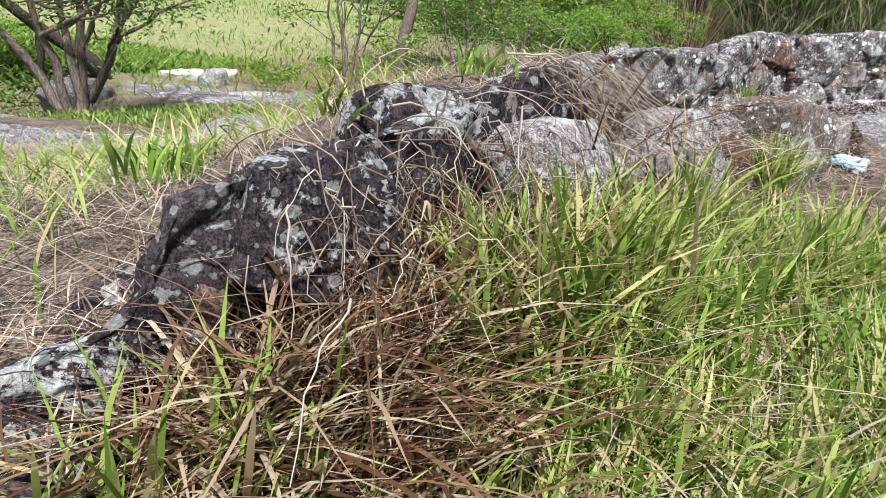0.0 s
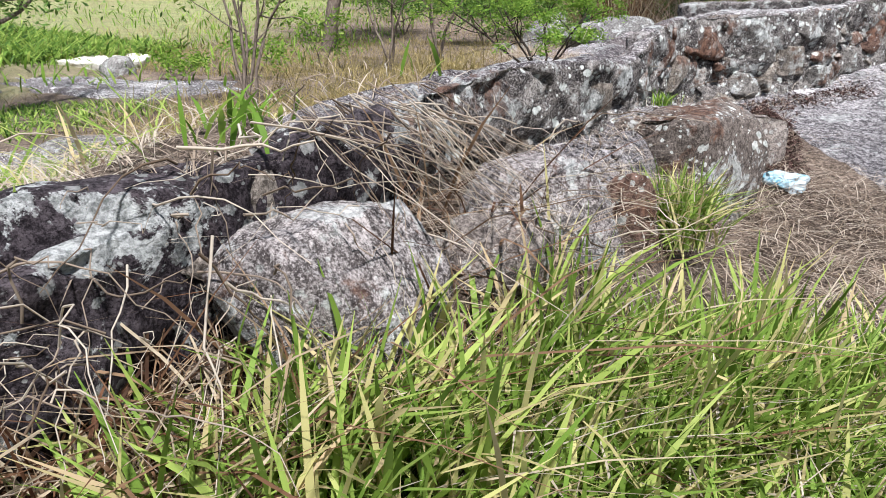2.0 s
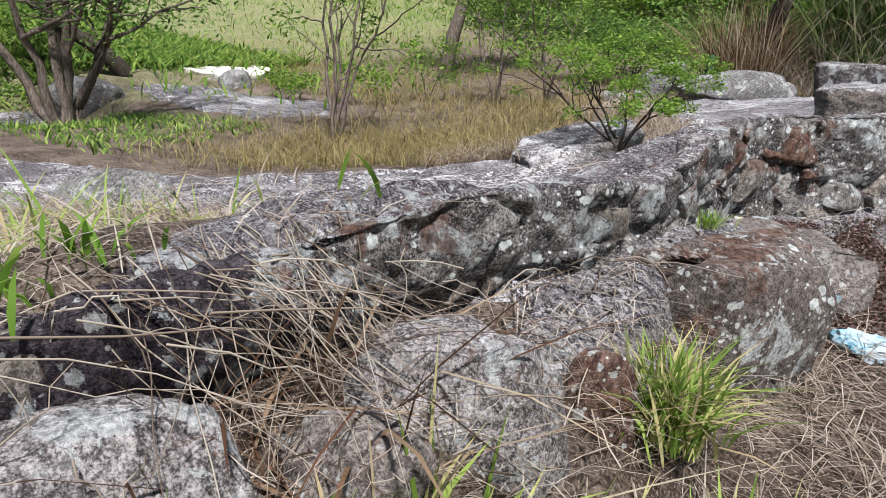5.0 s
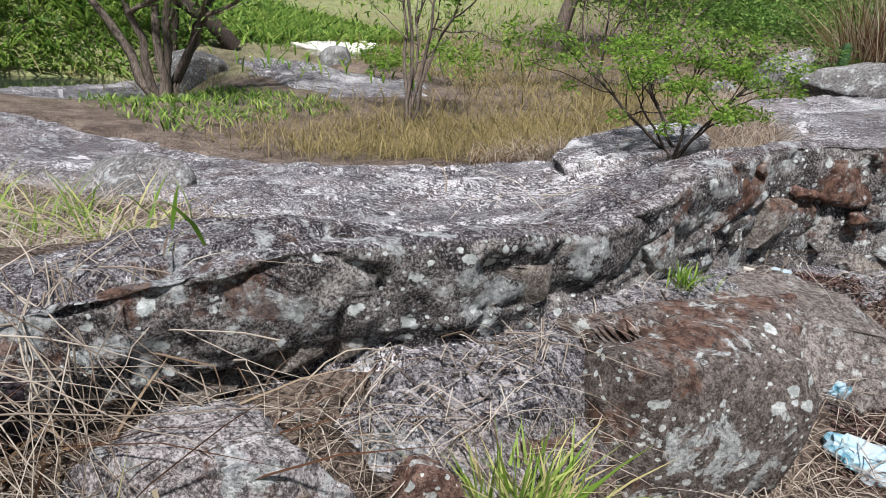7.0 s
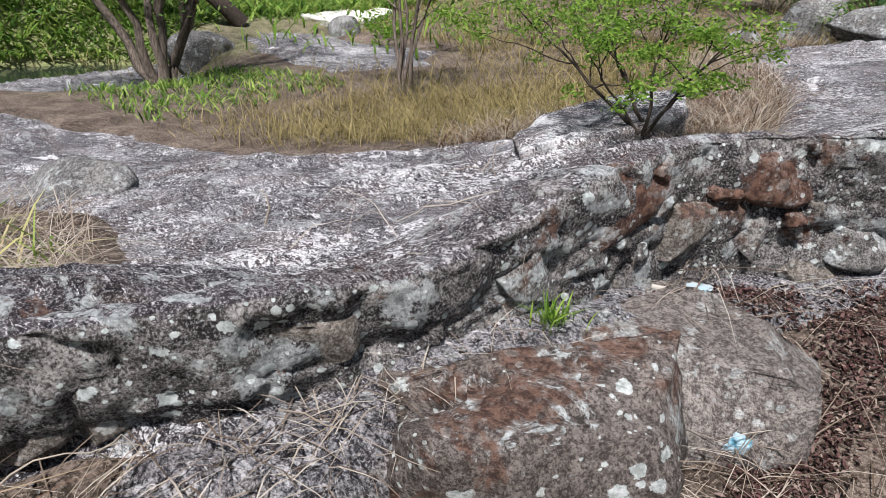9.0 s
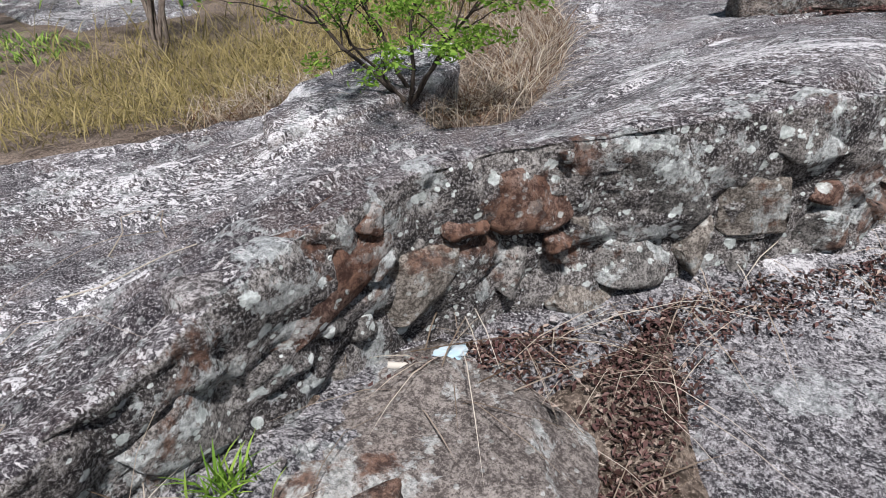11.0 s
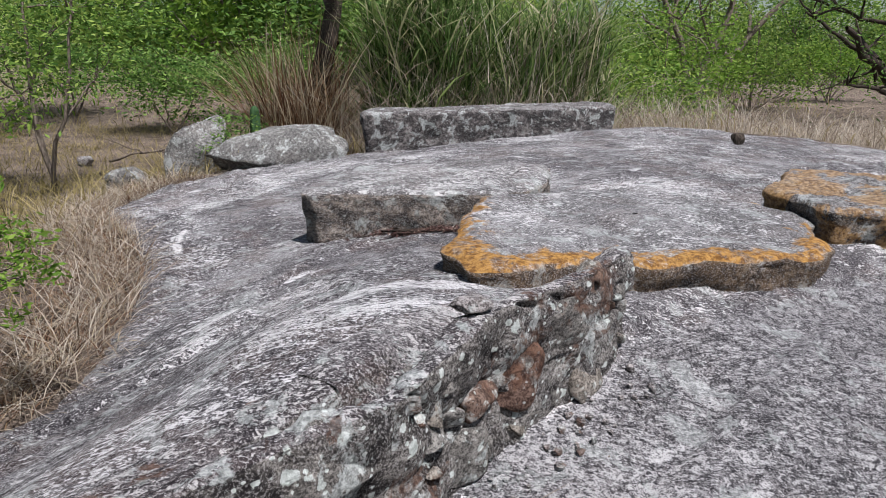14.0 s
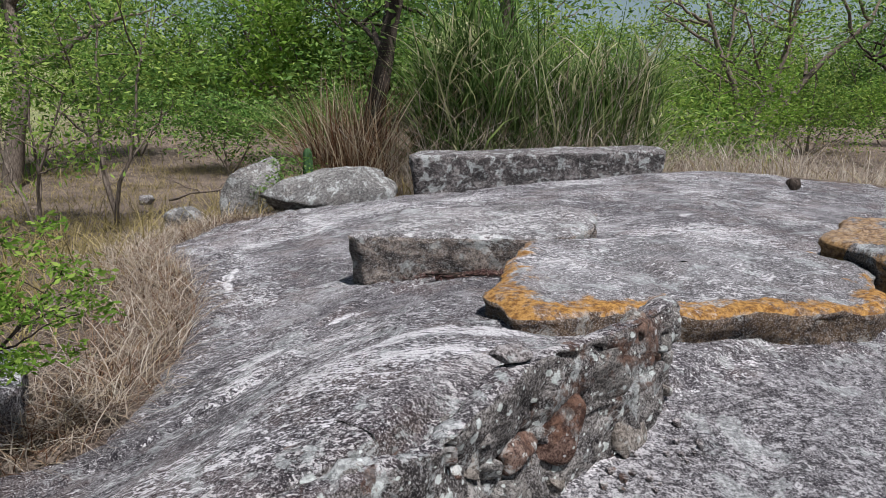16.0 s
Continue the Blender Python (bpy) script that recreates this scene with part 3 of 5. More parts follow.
boulder("boulder", (-1.57, -0.48, 0.45), (0.90, 0.52, 0.74), (0, 0, 47), RUST_BOULDER, "blocky boulder with a rusty top and grey lichen", 25, flat=0.28, cuts=7, rough=0.13, box=0.42)
boulder("boulder", (-1.38, 0.12, 0.43), (0.92, 0.66, 0.66), (0, 0, 42), LEDGE, "low flat-topped tan ledge beside red leaf litter", 26, flat=0.3, cuts=8, rough=0.12, box=0.42)
boulder("boulder", (-3.50, -4.20, -0.05), (0.7, 0.45, 0.7), (0, 0, 55), DARK_STONE, "dark boulder overgrown by dry stems", 28, cuts=9)
# dark blocks at the low end of the wall
boulder("stone_block", (-3.24, -3.32, 0.39), (0.58, 0.34, 0.58), (0, -6, 60), DARK_STONE, "near-black squared block with pale lichen rosettes", 43, cuts=9, rough=0.05, box=0.5, keen=1.0)
boulder("stone_block", (-3.10, -2.68, 0.54), (0.60, 0.34, 0.58), (0, 4, 60), DARK_STONE, "dark purple block under hanging dry vines", 46, cuts=9, rough=0.06, box=0.5, keen=1.0)
boulder("stone_block", (-2.87, -2.12, 0.66), (0.42, 0.30, 0.42), (0, 4, 60), DARK_STONE, "dark block shaded by hanging dry stems", 47, cuts=9, rough=0.07, box=0.5, keen=1.0)


# slabs on the outcrop
def slab(name, outline, top, thick, material, label, seed, under=0.06):
    """A flat slab: an uneven outline, a tilted top and a rough, slightly undercut side. top: height at x=0 y=0, slope in x, slope in y, and the sag in x if it is domed."""
    o = np.array(outline)
    seg = np.r_[0, np.cumsum(np.hypot(*np.diff(np.vstack([o, o[:1]]), axis=0).T))]
    s = np.linspace(0, seg[-1], 160, endpoint=False)
    ring = np.stack([np.interp(s, seg, np.r_[o[:, k], o[0, k]]) for k in (0, 1)], 1)
    for _ in range(2):
        ring = (np.roll(ring, 1, 0) + 2 * ring + np.roll(ring, -1, 0)) / 4
    c = ring.mean(0)
    away = (ring - c) / np.linalg.norm(ring - c, axis=1)[:, None]
    ring = ring + away * (0.09 * fbm(ring[:, 0] * 4, ring[:, 1] * 4, seed, 4, seed))[:, None]
    rows = []
    for f in np.r_[np.linspace(0.02, 0.92, 22), 0.96, 0.985, 1.0]:
        q = c + (ring - c) * f
        z = top[0] + top[1] * q[:, 0] + top[2] * q[:, 1] + (top[3] * q[:, 0] ** 2 if len(top) > 3 else 0) + 0.05 * fbm(q[:, 0] * 2, q[:, 1] * 2, seed, 4) + 0.02 * fbm(q[:, 0] * 9, q[:, 1] * 9, seed, 3)
        rows.append(np.c_[q, z - 0.03 * smooth(0.94, 1.0, f)])
    edge = rows[-1]
    for f in np.linspace(0.08, 1, 12):
        q = edge[:, :2] - away * (under * f + 0.03 * fbm(edge[:, 0] * 5, edge[:, 1] * 5, f * 5 + seed, 4))[:, None]
        rows.append(np.c_[q, edge[:, 2] - thick * f])
    v = np.stack(rows, 0)
    n, m = v.shape[:2]
    i = np.arange(n - 1)[:, None] * m + np.arange(m)[None]
    j = np.arange(n - 1)[:, None] * m + (np.arange(m)[None] + 1) % m
    f = np.stack([i, j, j + m, i + m], -1).reshape(-1, 4)
    ob = mesh_object(name, v.reshape(-1, 3), f[:, ::-1], material)
    rim = np.repeat(np.r_[np.linspace(0.02, 0.92, 22), 0.96, 0.985, 1.0, np.linspace(1.0, 0.72, 12)], m)
    ob.data.attributes.new("rim", "FLOAT", "POINT").data.foreach_set("value", rim.astype(np.float32))
    return tagged(ob, label, "rock slab")


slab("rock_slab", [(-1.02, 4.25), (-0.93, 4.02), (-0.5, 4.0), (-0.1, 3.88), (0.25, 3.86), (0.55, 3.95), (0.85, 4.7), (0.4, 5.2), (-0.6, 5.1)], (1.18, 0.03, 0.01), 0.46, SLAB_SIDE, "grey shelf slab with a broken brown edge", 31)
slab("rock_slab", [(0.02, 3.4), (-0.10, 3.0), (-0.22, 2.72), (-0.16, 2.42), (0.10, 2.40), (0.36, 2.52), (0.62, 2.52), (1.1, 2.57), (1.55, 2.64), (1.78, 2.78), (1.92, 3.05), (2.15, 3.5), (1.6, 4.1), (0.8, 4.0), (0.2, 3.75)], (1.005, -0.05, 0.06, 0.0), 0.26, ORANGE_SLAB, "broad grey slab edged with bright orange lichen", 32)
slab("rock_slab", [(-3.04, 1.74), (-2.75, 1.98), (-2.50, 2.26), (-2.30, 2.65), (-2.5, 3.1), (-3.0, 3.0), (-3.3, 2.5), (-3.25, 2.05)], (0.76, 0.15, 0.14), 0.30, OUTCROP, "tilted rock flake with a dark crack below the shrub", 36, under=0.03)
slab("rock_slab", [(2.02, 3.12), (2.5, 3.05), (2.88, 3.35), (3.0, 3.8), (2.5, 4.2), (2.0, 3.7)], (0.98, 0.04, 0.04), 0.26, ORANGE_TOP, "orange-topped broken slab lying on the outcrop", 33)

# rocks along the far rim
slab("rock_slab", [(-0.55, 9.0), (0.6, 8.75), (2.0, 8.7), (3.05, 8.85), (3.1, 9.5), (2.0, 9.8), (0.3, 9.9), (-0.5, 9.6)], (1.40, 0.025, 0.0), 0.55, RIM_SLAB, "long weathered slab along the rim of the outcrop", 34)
boulder("boulder", (-1.85, 9.1, 0.84), (2.1, 0.9, 0.68), (0, 0, 12), BOULDER, "long low grey boulder on the rim of the outcrop", 35, box=0.55, cuts=8, keen=1.0, rough=0.14)
boulder("boulder", (-2.85, 9.9, 0.78), (0.95, 0.7, 1.05), (0, 8, 5), BOULDER, "upright grey block standing behind the rim", 44, cuts=7, box=0.4, keen=1.0, rough=0.08)
boulder("boulder", (-3.5, 8.6, 0.55), (0.5, 0.4, 0.4), (0, 0, 5), BOULDER, "small dark rock in dry grass", 37, detail=4)
boulder("boulder", (-11.2, 8.5, 0.18), (0.9, 0.7, 0.7), (0, 0, 20), BOULDER, "grey block in the far meadow", 38, detail=4)
slab("rock_slab", [(-13.9, 9.3), (-11.6, 8.6), (-11.3, 9.4), (-12.5, 11.5), (-14.2, 12.5)], (0.40, 0.0, 0.0), 0.35, WHITE_ROCK, "bleached white slab in the far meadow", 39)
boulder("boulder", (-11.2, 1.2, -0.25), (1.5, 1.0, 0.7), (0, 0, 20), BOULDER, "dark sloping rock beside the pool", 40)
boulder("boulder", (-12.6, 6.0, -0.2), (1.5, 1.0, 1.0), (0, 0, 20), BOULDER, "grey rock behind the tree by the pool", 41)
boulder("boulder", (-5.6, 0.2, 0.15), (0.9, 0.6, 0.5), (0, 0, 30), BOULDER, "small grey rock among dead twigs", 42, detail=4)

# ---- stones of the wall ----
STONE_KINDS = (WALL_STONE, RED_STONE, TAN_STONE, PALE_ROCK)


def stone_meshes():
    """Twelve shapes of rubble in each kind of stone, a metre across."""
    out = []
    for k in range(12):
        bm = rock_bmesh((1, 1, 1), 60 + k, cuts=8, detail=4, rough=0.06, box=0.45, keen=1.0)
        row = []
        for mat in STONE_KINDS:
            me = bpy.data.meshes.new("stone")
            bm.to_mesh(me)
            me.materials.append(mat)
            for p in me.polygons:
                p.use_smooth = True
            row.append(me)
        out.append(row)
        bm.free()
    return out


STONES = stone_meshes()
# the large stones of the wall's face: x, y, z, length, height, kind, tilt
KEY_STONES = [(-1.36, 0.63, 0.99, 0.23, 0.18, 1, 6), (-1.70, 0.10, 1.00, 0.44, 0.26, 1, -20), (-1.06, 0.85, 0.98, 0.27, 0.34, 0, -28), (-1.10, 0.82, 0.75, 0.22, 0.17, 0, 10),
              (-1.39, 0.60, 0.78, 0.19, 0.17, 0, 20), (-1.57, 0.40, 0.80, 0.26, 0.24, 2, 0), (-1.20, 0.74, 0.63, 0.38, 0.13, 2, -4), (-0.77, 1.05, 0.87, 0.26, 0.18, 2, 0),
              (-0.68, 1.10, 1.10, 0.28, 0.22, 0, -20), (-0.59, 1.16, 0.77, 0.21, 0.14, 0, 0), (-1.77, -0.06, 1.00, 0.18, 0.14, 3, 0), (-1.66, 0.24, 1.07, 0.13, 0.09, 1, 10),
              (-1.63, 0.29, 0.93, 0.11, 0.08, 0, 0), (-0.95, 0.93, 0.77, 0.10, 0.20, 2, 12), (-1.50, 0.48, 0.97, 0.13, 0.08, 1, 0), (-0.30, 1.45, 0.86, 0.20, 0.18, 0, 5),
              (-0.10, 1.64, 1.02, 0.17, 0.22, 1, 25), (0.06, 1.76, 1.12, 0.26, 0.22, 0, -30), (0.20, 1.87, 0.90, 0.19, 0.20, 2, 0), (-1.81, -0.21, 0.84, 0.32, 0.22, 0, 8),
              (-2.05, -0.88, 0.84, 0.28, 0.22, 2, 0), (-2.27, -1.25, 0.70, 0.19, 0.15, 2, 12), (-2.35, -1.38, 0.72, 0.17, 0.15, 2, -14), (-2.41, -1.51, 0.74, 0.18, 0.14, 2, 8),
              (-2.46, -1.62, 0.75, 0.17, 0.14, 2, -6), (-1.91, -0.54, 0.83, 0.16, 0.20, 0, 0)]


def place_stone(mesh, at, deep, proud, z, length, high, tilt, turn=0.0):
    """Beds one stone in the wall's face at a distance along it."""
    s, p = WALL_RUN
    k = int(np.clip(at / 0.025, 0, len(p) - 1))
    d = p[min(k + 3, len(p) - 1), :2] - p[max(k - 3, 0), :2]
    o = np.array([d[1], -d[0]]) / np.hypot(*d)
    x, y = p[k, :2] + o * (proud - deep * 0.5)
    ob = new("stone", mesh)
    ob.parent = stone_wall
    ob.matrix_world = pose(x, y, z, 0, tilt, math.degrees(math.atan2(d[1], d[0])) + turn) @ Matrix.Diagonal((length * 1.1, deep, high * 1.1, 1))


WALL_RUN = wall_points(0.025)


def lay_stones():
    rng = np.random.default_rng(5)
    s, p = WALL_RUN
    end = s[-1]
    taken = []
    for x, y, z, length, high, kind, tilt in KEY_STONES:
        at = s[int(np.argmin(np.hypot(p[:, 0] - x, p[:, 1] - y)))]
        taken.append((at, z, 0.5 * length, 0.5 * high))
        under = y < -1.1
        place_stone(STONES[rng.integers(12)][kind], at, 0.16, -0.03 if under else 0.024, z, length, high, tilt)
    for row in range(6):
        at = 0.1 + rng.uniform(0, 0.2)
        while at < end - 0.03:
            k = int(at / 0.025)
            top, foot = p[k, 2], p[k, 3]
            rubbly = end - at < 3.1
            z = foot + (top - foot) * ((0.04, 0.22, 0.40, 0.57, 0.73, 0.86)[row] + rng.uniform(-0.05, 0.05))
            length = rng.uniform(0.07, 0.17) if rubbly else rng.uniform(0.12, 0.26)
            high = length * rng.uniform(0.5, 0.85)
            free = all(abs(at - a) > w + 0.3 * length or abs(z - b) > h + 0.3 * high for a, b, w, h in taken)
            if free and rng.uniform() < ((0.85 if row < 5 else 0.4) if rubbly else (0.8 if row < 2 else 0.12)):
                kind = int(rng.choice(3, p=(0.55, 0.15, 0.30)))
                proud = rng.uniform(-0.012, 0.018) if rubbly else (rng.uniform(-0.07, -0.03) if row < 3 else 0.015)
                place_stone(STONES[rng.integers(12)][kind], at, rng.uniform(0.10, 0.16), proud, z, length, high, rng.uniform(-25, 25), rng.uniform(-10, 10))
            at += length * rng.uniform(0.85, 1.15)


lay_stones()


# ---- grass and stems ----
def blades(name, base, height, width, lean, bend, material, label, category, rng, azim=None):
    """Many leaf blades in one mesh: each a tapered, bent strip of three faces."""
    n = len(base)
    az = rng.uniform(0, 2 * np.pi, n) if azim is None else azim
    tw = az + np.pi / 2 + rng.normal(0, 0.5, n)
    go, across = np.stack([np.cos(az), np.sin(az)], 1), np.stack([np.cos(tw), np.sin(tw)], 1)
    rows = []
    for t, w in ((0, 0.55), (0.35, 1.0), (0.72, 0.75), (1.0, 0.06)):
        xy = base[:, :2] + go * (height * (lean * t + bend * t * t))[:, None]
        z = base[:, 2] + height * t * np.maximum(1 - 0.55 * bend * t, 0.06)
        off = across * (width * w / 2)[:, None]
        rows += [np.c_[xy - off, z], np.c_[xy + off, z]]
    v = np.stack(rows, 1).reshape(-1, 3)
    q = np.array([[0, 1, 3, 2], [2, 3, 5, 4], [4, 5, 7, 6]])
    f = (np.arange(n)[:, None, None] * 8 + q[None]).reshape(-1, 4)
    return tagged(mesh_object(name, v, f, material), label, category, kind="stuff")


def scatter(n, x0, x1, y0, y1, keep, rng):
    """Random places in a rectangle that keep(x, y) allows, with their height."""
    x, y = rng.uniform(x0, x1, n), rng.uniform(y0, y1, n)
    ok = rng.uniform(0, 1, n) < keep(x, y)
    x, y = x[ok], y[ok]
    return np.stack([x, y, surface(x, y) - 0.01], 1)


def tubes(name, lines, radii, material, sides=4, parent=None):
    """Round stems along polylines; each tapers from its radius to a third of it."""
    vs, fs, n0 = [], [], 0
    for line, r in zip(lines, radii):
        line = np.asarray(line, float)
        d = np.gradient(line, axis=0)
        d /= np.linalg.norm(d, axis=1)[:, None] + 1e-9
        up = np.where(np.abs(d[:, 2:]) > 0.9, [[1.0, 0, 0]], [[0, 0, 1.0]])
        a = np.cross(d, up)
        a /= np.linalg.norm(a, axis=1)[:, None] + 1e-9
        b = np.cross(d, a)
        ang = np.arange(sides) / sides * 2 * np.pi
        rr = np.linspace(r[0], r[1], len(line)) if isinstance(r, tuple) else np.linspace(r, r / 3, len(line))
        ring = line[:, None] + (a[:, None] * np.cos(ang)[None, :, None] + b[:, None] * np.sin(ang)[None, :, None]) * rr[:, None, None]
        vs.append(ring.reshape(-1, 3))
        i = np.arange(len(line) - 1)[:, None] * sides + np.arange(sides)[None]
        j = np.arange(len(line) - 1)[:, None] * sides + (np.arange(sides)[None] + 1) % sides
        fs.append(np.stack([i, j, j + sides, i + sides], -1).reshape(-1, 4) + n0)
        n0 += len(line) * sides
    ob = mesh_object(name, np.concatenate(vs), np.concatenate(fs), material)
    if parent:
        ob.parent = parent
    return ob


def wander(a, b, n, amount, rng, sag=0.0):
    """A crooked line from a to b."""
    t = np.linspace(0, 1, n)[:, None]
    line = np.asarray(a) * (1 - t) + np.asarray(b) * t
    step = rng.normal(0, amount, (n, 3))
    step = np.cumsum(step, 0)
    step -= t * step[-1]
    line = line + step
    line[:, 2] += sag * 4 * (t * (1 - t))[:, 0]
    return line


rng = np.random.default_rng(3)


def lush(x, y):
    s = side(x, y)
    patch = 0.75 + 0.5 * fbm(x * 1.2, y * 1.2, 8.0, 3)
    edge = -1.62 + 0.35 * fbm(x * 1.5, 0 * y, 3.3, 3) - 0.45 * smooth(-1.6, -0.6, x) - 0.34 * smooth(-1.55, -1.85, x)
    dry = np.exp(-(((x + 2.92) / 0.40) ** 2 + ((y + 3.55) / 0.50) ** 2))
    return np.clip(patch, 0.25, 1) * smooth(0.0, 0.2, s - np.interp(y, [-4.2, -3.2, -2.6, -1.9], [0.10, 0.16, 0.36, 0.42])) * smooth(edge + 0.1, edge - 0.25, y) * (1 - 0.92 * dry) * smooth(0.1, -0.7, x + 0.9 * fbm(x * 1.1, y * 1.1, 1.7, 3)) * smooth(-5.3, -4.7, y + 0.7 * fbm(x, y, 2.7, 3))


g = scatter(64000, -4.2, 0.3, -5.3, -1.2, lush, rng)
n = len(g)
tall = 0.33 + 0.22 * fbm(g[:, 0] * 1.8, g[:, 1] * 1.8, 2.2, 3)
tall = tall * (1 + 0.25 * smooth(-3.0, -2.3, g[:, 1]))
clump = 6.0 * fbm(g[:, 0] * 2.5, g[:, 1] * 2.5, 5.5, 2)
blades("green_grass", g, tall * rng.uniform(0.45, 1.2, n), rng.uniform(0.007, 0.021, n), np.abs(rng.normal(0.14, 0.20, n)), rng.uniform(0.05, 0.6, n), GRASS, "thick green and yellowing grass in front of the wall", "grass", rng, clump + rng.normal(0, 1.6, n))
g = scatter(17000, -4.2, 0.3, -5.3, -1.2, lambda x, y: 0.9 * lush(x, y), rng)
n = len(g)
blades("dead_grass", g, rng.uniform(0.15, 0.46, n), rng.uniform(0.003, 0.010, n), rng.uniform(0.05, 1.0, n), rng.uniform(0.1, 1.0, n), STRAW, "straw-coloured dead stems among the green grass", "dead grass", rng)

g = scatter(9000, -10, 6, -10, -0.5, lambda x, y: smooth(-0.05, -0.3, bare(x, y)) * np.clip(0.3 + 1.6 * fbm(x * 0.7, y * 0.7, 9.2, 3), 0, 1) * smooth(7, 3, np.hypot(x + 2, y + 4)) * (side(x, y) > 0.9), rng)
n = len(g)
blades("sparse_turf", g, rng.uniform(0.06, 0.22, n), rng.uniform(0.005, 0.014, n), np.abs(rng.normal(0.3, 0.3, n)), rng.uniform(0.2, 0.9, n), GRASS, "sparse yellowing turf around the thick grass", "grass", rng)


def thatch(x, y):
    a = smooth(0.7, 0.4, side(x, y)) * smooth(-4.9, -4.5, y) * smooth(-2.55, -2.85, y)
    b = 0.45 * np.exp(-(((x + 2.35) / 0.25) ** 2 + ((y + 2.35) / 0.4) ** 2))
    return (a + b) * smooth(-0.08, 0.02, side(x, y))


g = scatter(15000, -4.4, -1.6, -4.9, -1.5, thatch, rng)
n = len(g)
blades("brown_thatch", g, rng.uniform(0.12, 0.5, n), rng.uniform(0.003, 0.012, n), rng.normal(0.6, 0.5, n), rng.uniform(0.1, 1.1, n), THATCH, "tangled red-brown dead grass hanging at the wall foot", "dead grass", rng)


def hanging(x, y):
    return smooth(0.05, 0.12, side(x, y)) * np.exp(-(((x + 3.0) / 0.36) ** 2 + ((y + 3.7) / 0.42) ** 2))


g = scatter(9000, -3.9, -2.2, -4.7, -2.5, hanging, rng)
n = len(g)
blades("dead_leaves", g, rng.uniform(0.22, 0.52, n), rng.uniform(0.006, 0.018, n), np.abs(rng.normal(0.25, 0.3, n)), rng.uniform(0.3, 1.3, n), THATCH, "broad red-brown dead grass leaves drooping at the wall foot", "dead grass", rng)


def strewn(x, y):
    s = side(x, y)
    foot = smooth(0.02, 0.1, s) * smooth(0.75, 0.4, s) * smooth(-2.7, -2.3, y) * smooth(-0.2, -0.6, y)
    path = smooth(-1.9, -1.2, y) * smooth(0.1, -0.5, y) * smooth(-1.5, -1.25, x) * smooth(-0.2, -0.7, x)
    return np.clip(0.6 * foot + 0.9 * path, 0, 1)


g = scatter(26000, -3.2, 0.6, -3.0, 0.6, strewn, rng)
n = len(g)
g[:, 2] += rng.uniform(0.0, 0.05, n)
blades("strewn_straw", g, rng.uniform(0.03, 0.12, n), rng.uniform(0.002, 0.005, n), rng.uniform(0.9, 1.4, n), rng.uniform(0.9, 1.7, n), STRAW, "pale straw lying between the boulders and the path", "straw", rng)

g = scatter(5500, -4.6, -2.3, -4.8, -1.5, lambda x, y: smooth(-0.75, -0.4, side(x, y)) * smooth(0.0, -0.12, side(x, y)) * (0.25 + 0.75 * smooth(-1.9, -2.5, y)), rng)
n = len(g)
g[:, 2] = np.maximum(g[:, 2], back(g[:, 0], g[:, 1])) + rng.uniform(0.0, 0.05, n)
blades("wall_top_straw", g, rng.uniform(0.04, 0.15, n), rng.uniform(0.002, 0.006, n), rng.uniform(0.5, 1.3, n), rng.uniform(0.6, 1.5, n), STRAW, "dead straw lying along the top of the wall", "straw", rng)

# green tuft beside the rust-red boulder end, and small weeds
def tuft(place, n, height, width, material, label, name="grass_tuft", spread=0.10):
    b = np.array(place) + np.c_[rng.normal(0, spread, (n, 2)), np.zeros(n)]
    blades(name, b, height * rng.uniform(0.5, 1.15, n), width * rng.uniform(0.6, 1.2, n), np.abs(rng.normal(0.16, 0.18, n)), rng.uniform(0.05, 0.7, n), material, label, "grass tuft", rng)


tuft((-1.75, -1.30, 0.33), 520, 0.30, 0.011, GRASS, "green grass tuft beside the rust-red stone", spread=0.055)
for px, py, k in ((-2.72, -3.0, 200), (-2.60, -2.80, 180), (-2.44, -2.64, 180), (-2.34, -2.76, 300), (-2.58, -2.95, 260), (-2.10, -2.50, 300), (-2.5, -3.15, 200), (-1.90, -2.20, 260), (-1.72, -2.00, 220), (-1.6, -2.2, 200)):
    tuft((px, py, float(surface(np.array([px]), np.array([py]))[0]) - 0.02), k, 0.44, 0.019, GRASS, "tall broad-leaved green grass before the boulders", spread=0.13)
tuft((-1.72, -0.26, 0.72), 60, 0.09, 0.006, LEAF_FINE, "tiny green tuft on a boulder ledge", spread=0.03)
for px, py, pz, k in ((-3.05, -2.05, 0.85, 34), (-2.95, -2.35, 0.85, 30), (-3.35, -2.75, 0.72, 40), (-3.6, -3.4, 0.6, 50), (-2.72, -1.55, 0.95, 8), (-3.9, -2.9, 0.5, 50), (-3.9, -1.9, 0.5, 40)):
    tuft((px, py, pz), k // 2, 0.16, 0.016, LEAF_FINE, "yellow-green weed sprouting behind the wall", "weed", 0.07)


def behind_green(x, y):
    return smooth(-0.35, -0.6, side(x, y)) * np.clip(0.4 + 1.6 * fbm(x * 1.1, y * 1.1, 6.1, 3), 0, 1) * smooth(-0.1, -0.25, bare(x, y)) * smooth(0.4, -0.6, y) * smooth(-6.4, -5.2, x + fbm(x, y, 3.7, 3)) * smooth(-5.4, -4.6, y + 0.8 * fbm(x, y, 4.7, 3))


g = scatter(7000, -6.5, -2.9, -5.5, -0.6, behind_green, rng)
n = len(g)
blades("yellow_grass", g, rng.uniform(0.12, 0.34, n), rng.uniform(0.006, 0.014, n), rng.normal(0.35, 0.25, n), rng.uniform(0.2, 1.0, n), GRASS, "yellow-green grass on the slope behind the wall", "grass", rng)

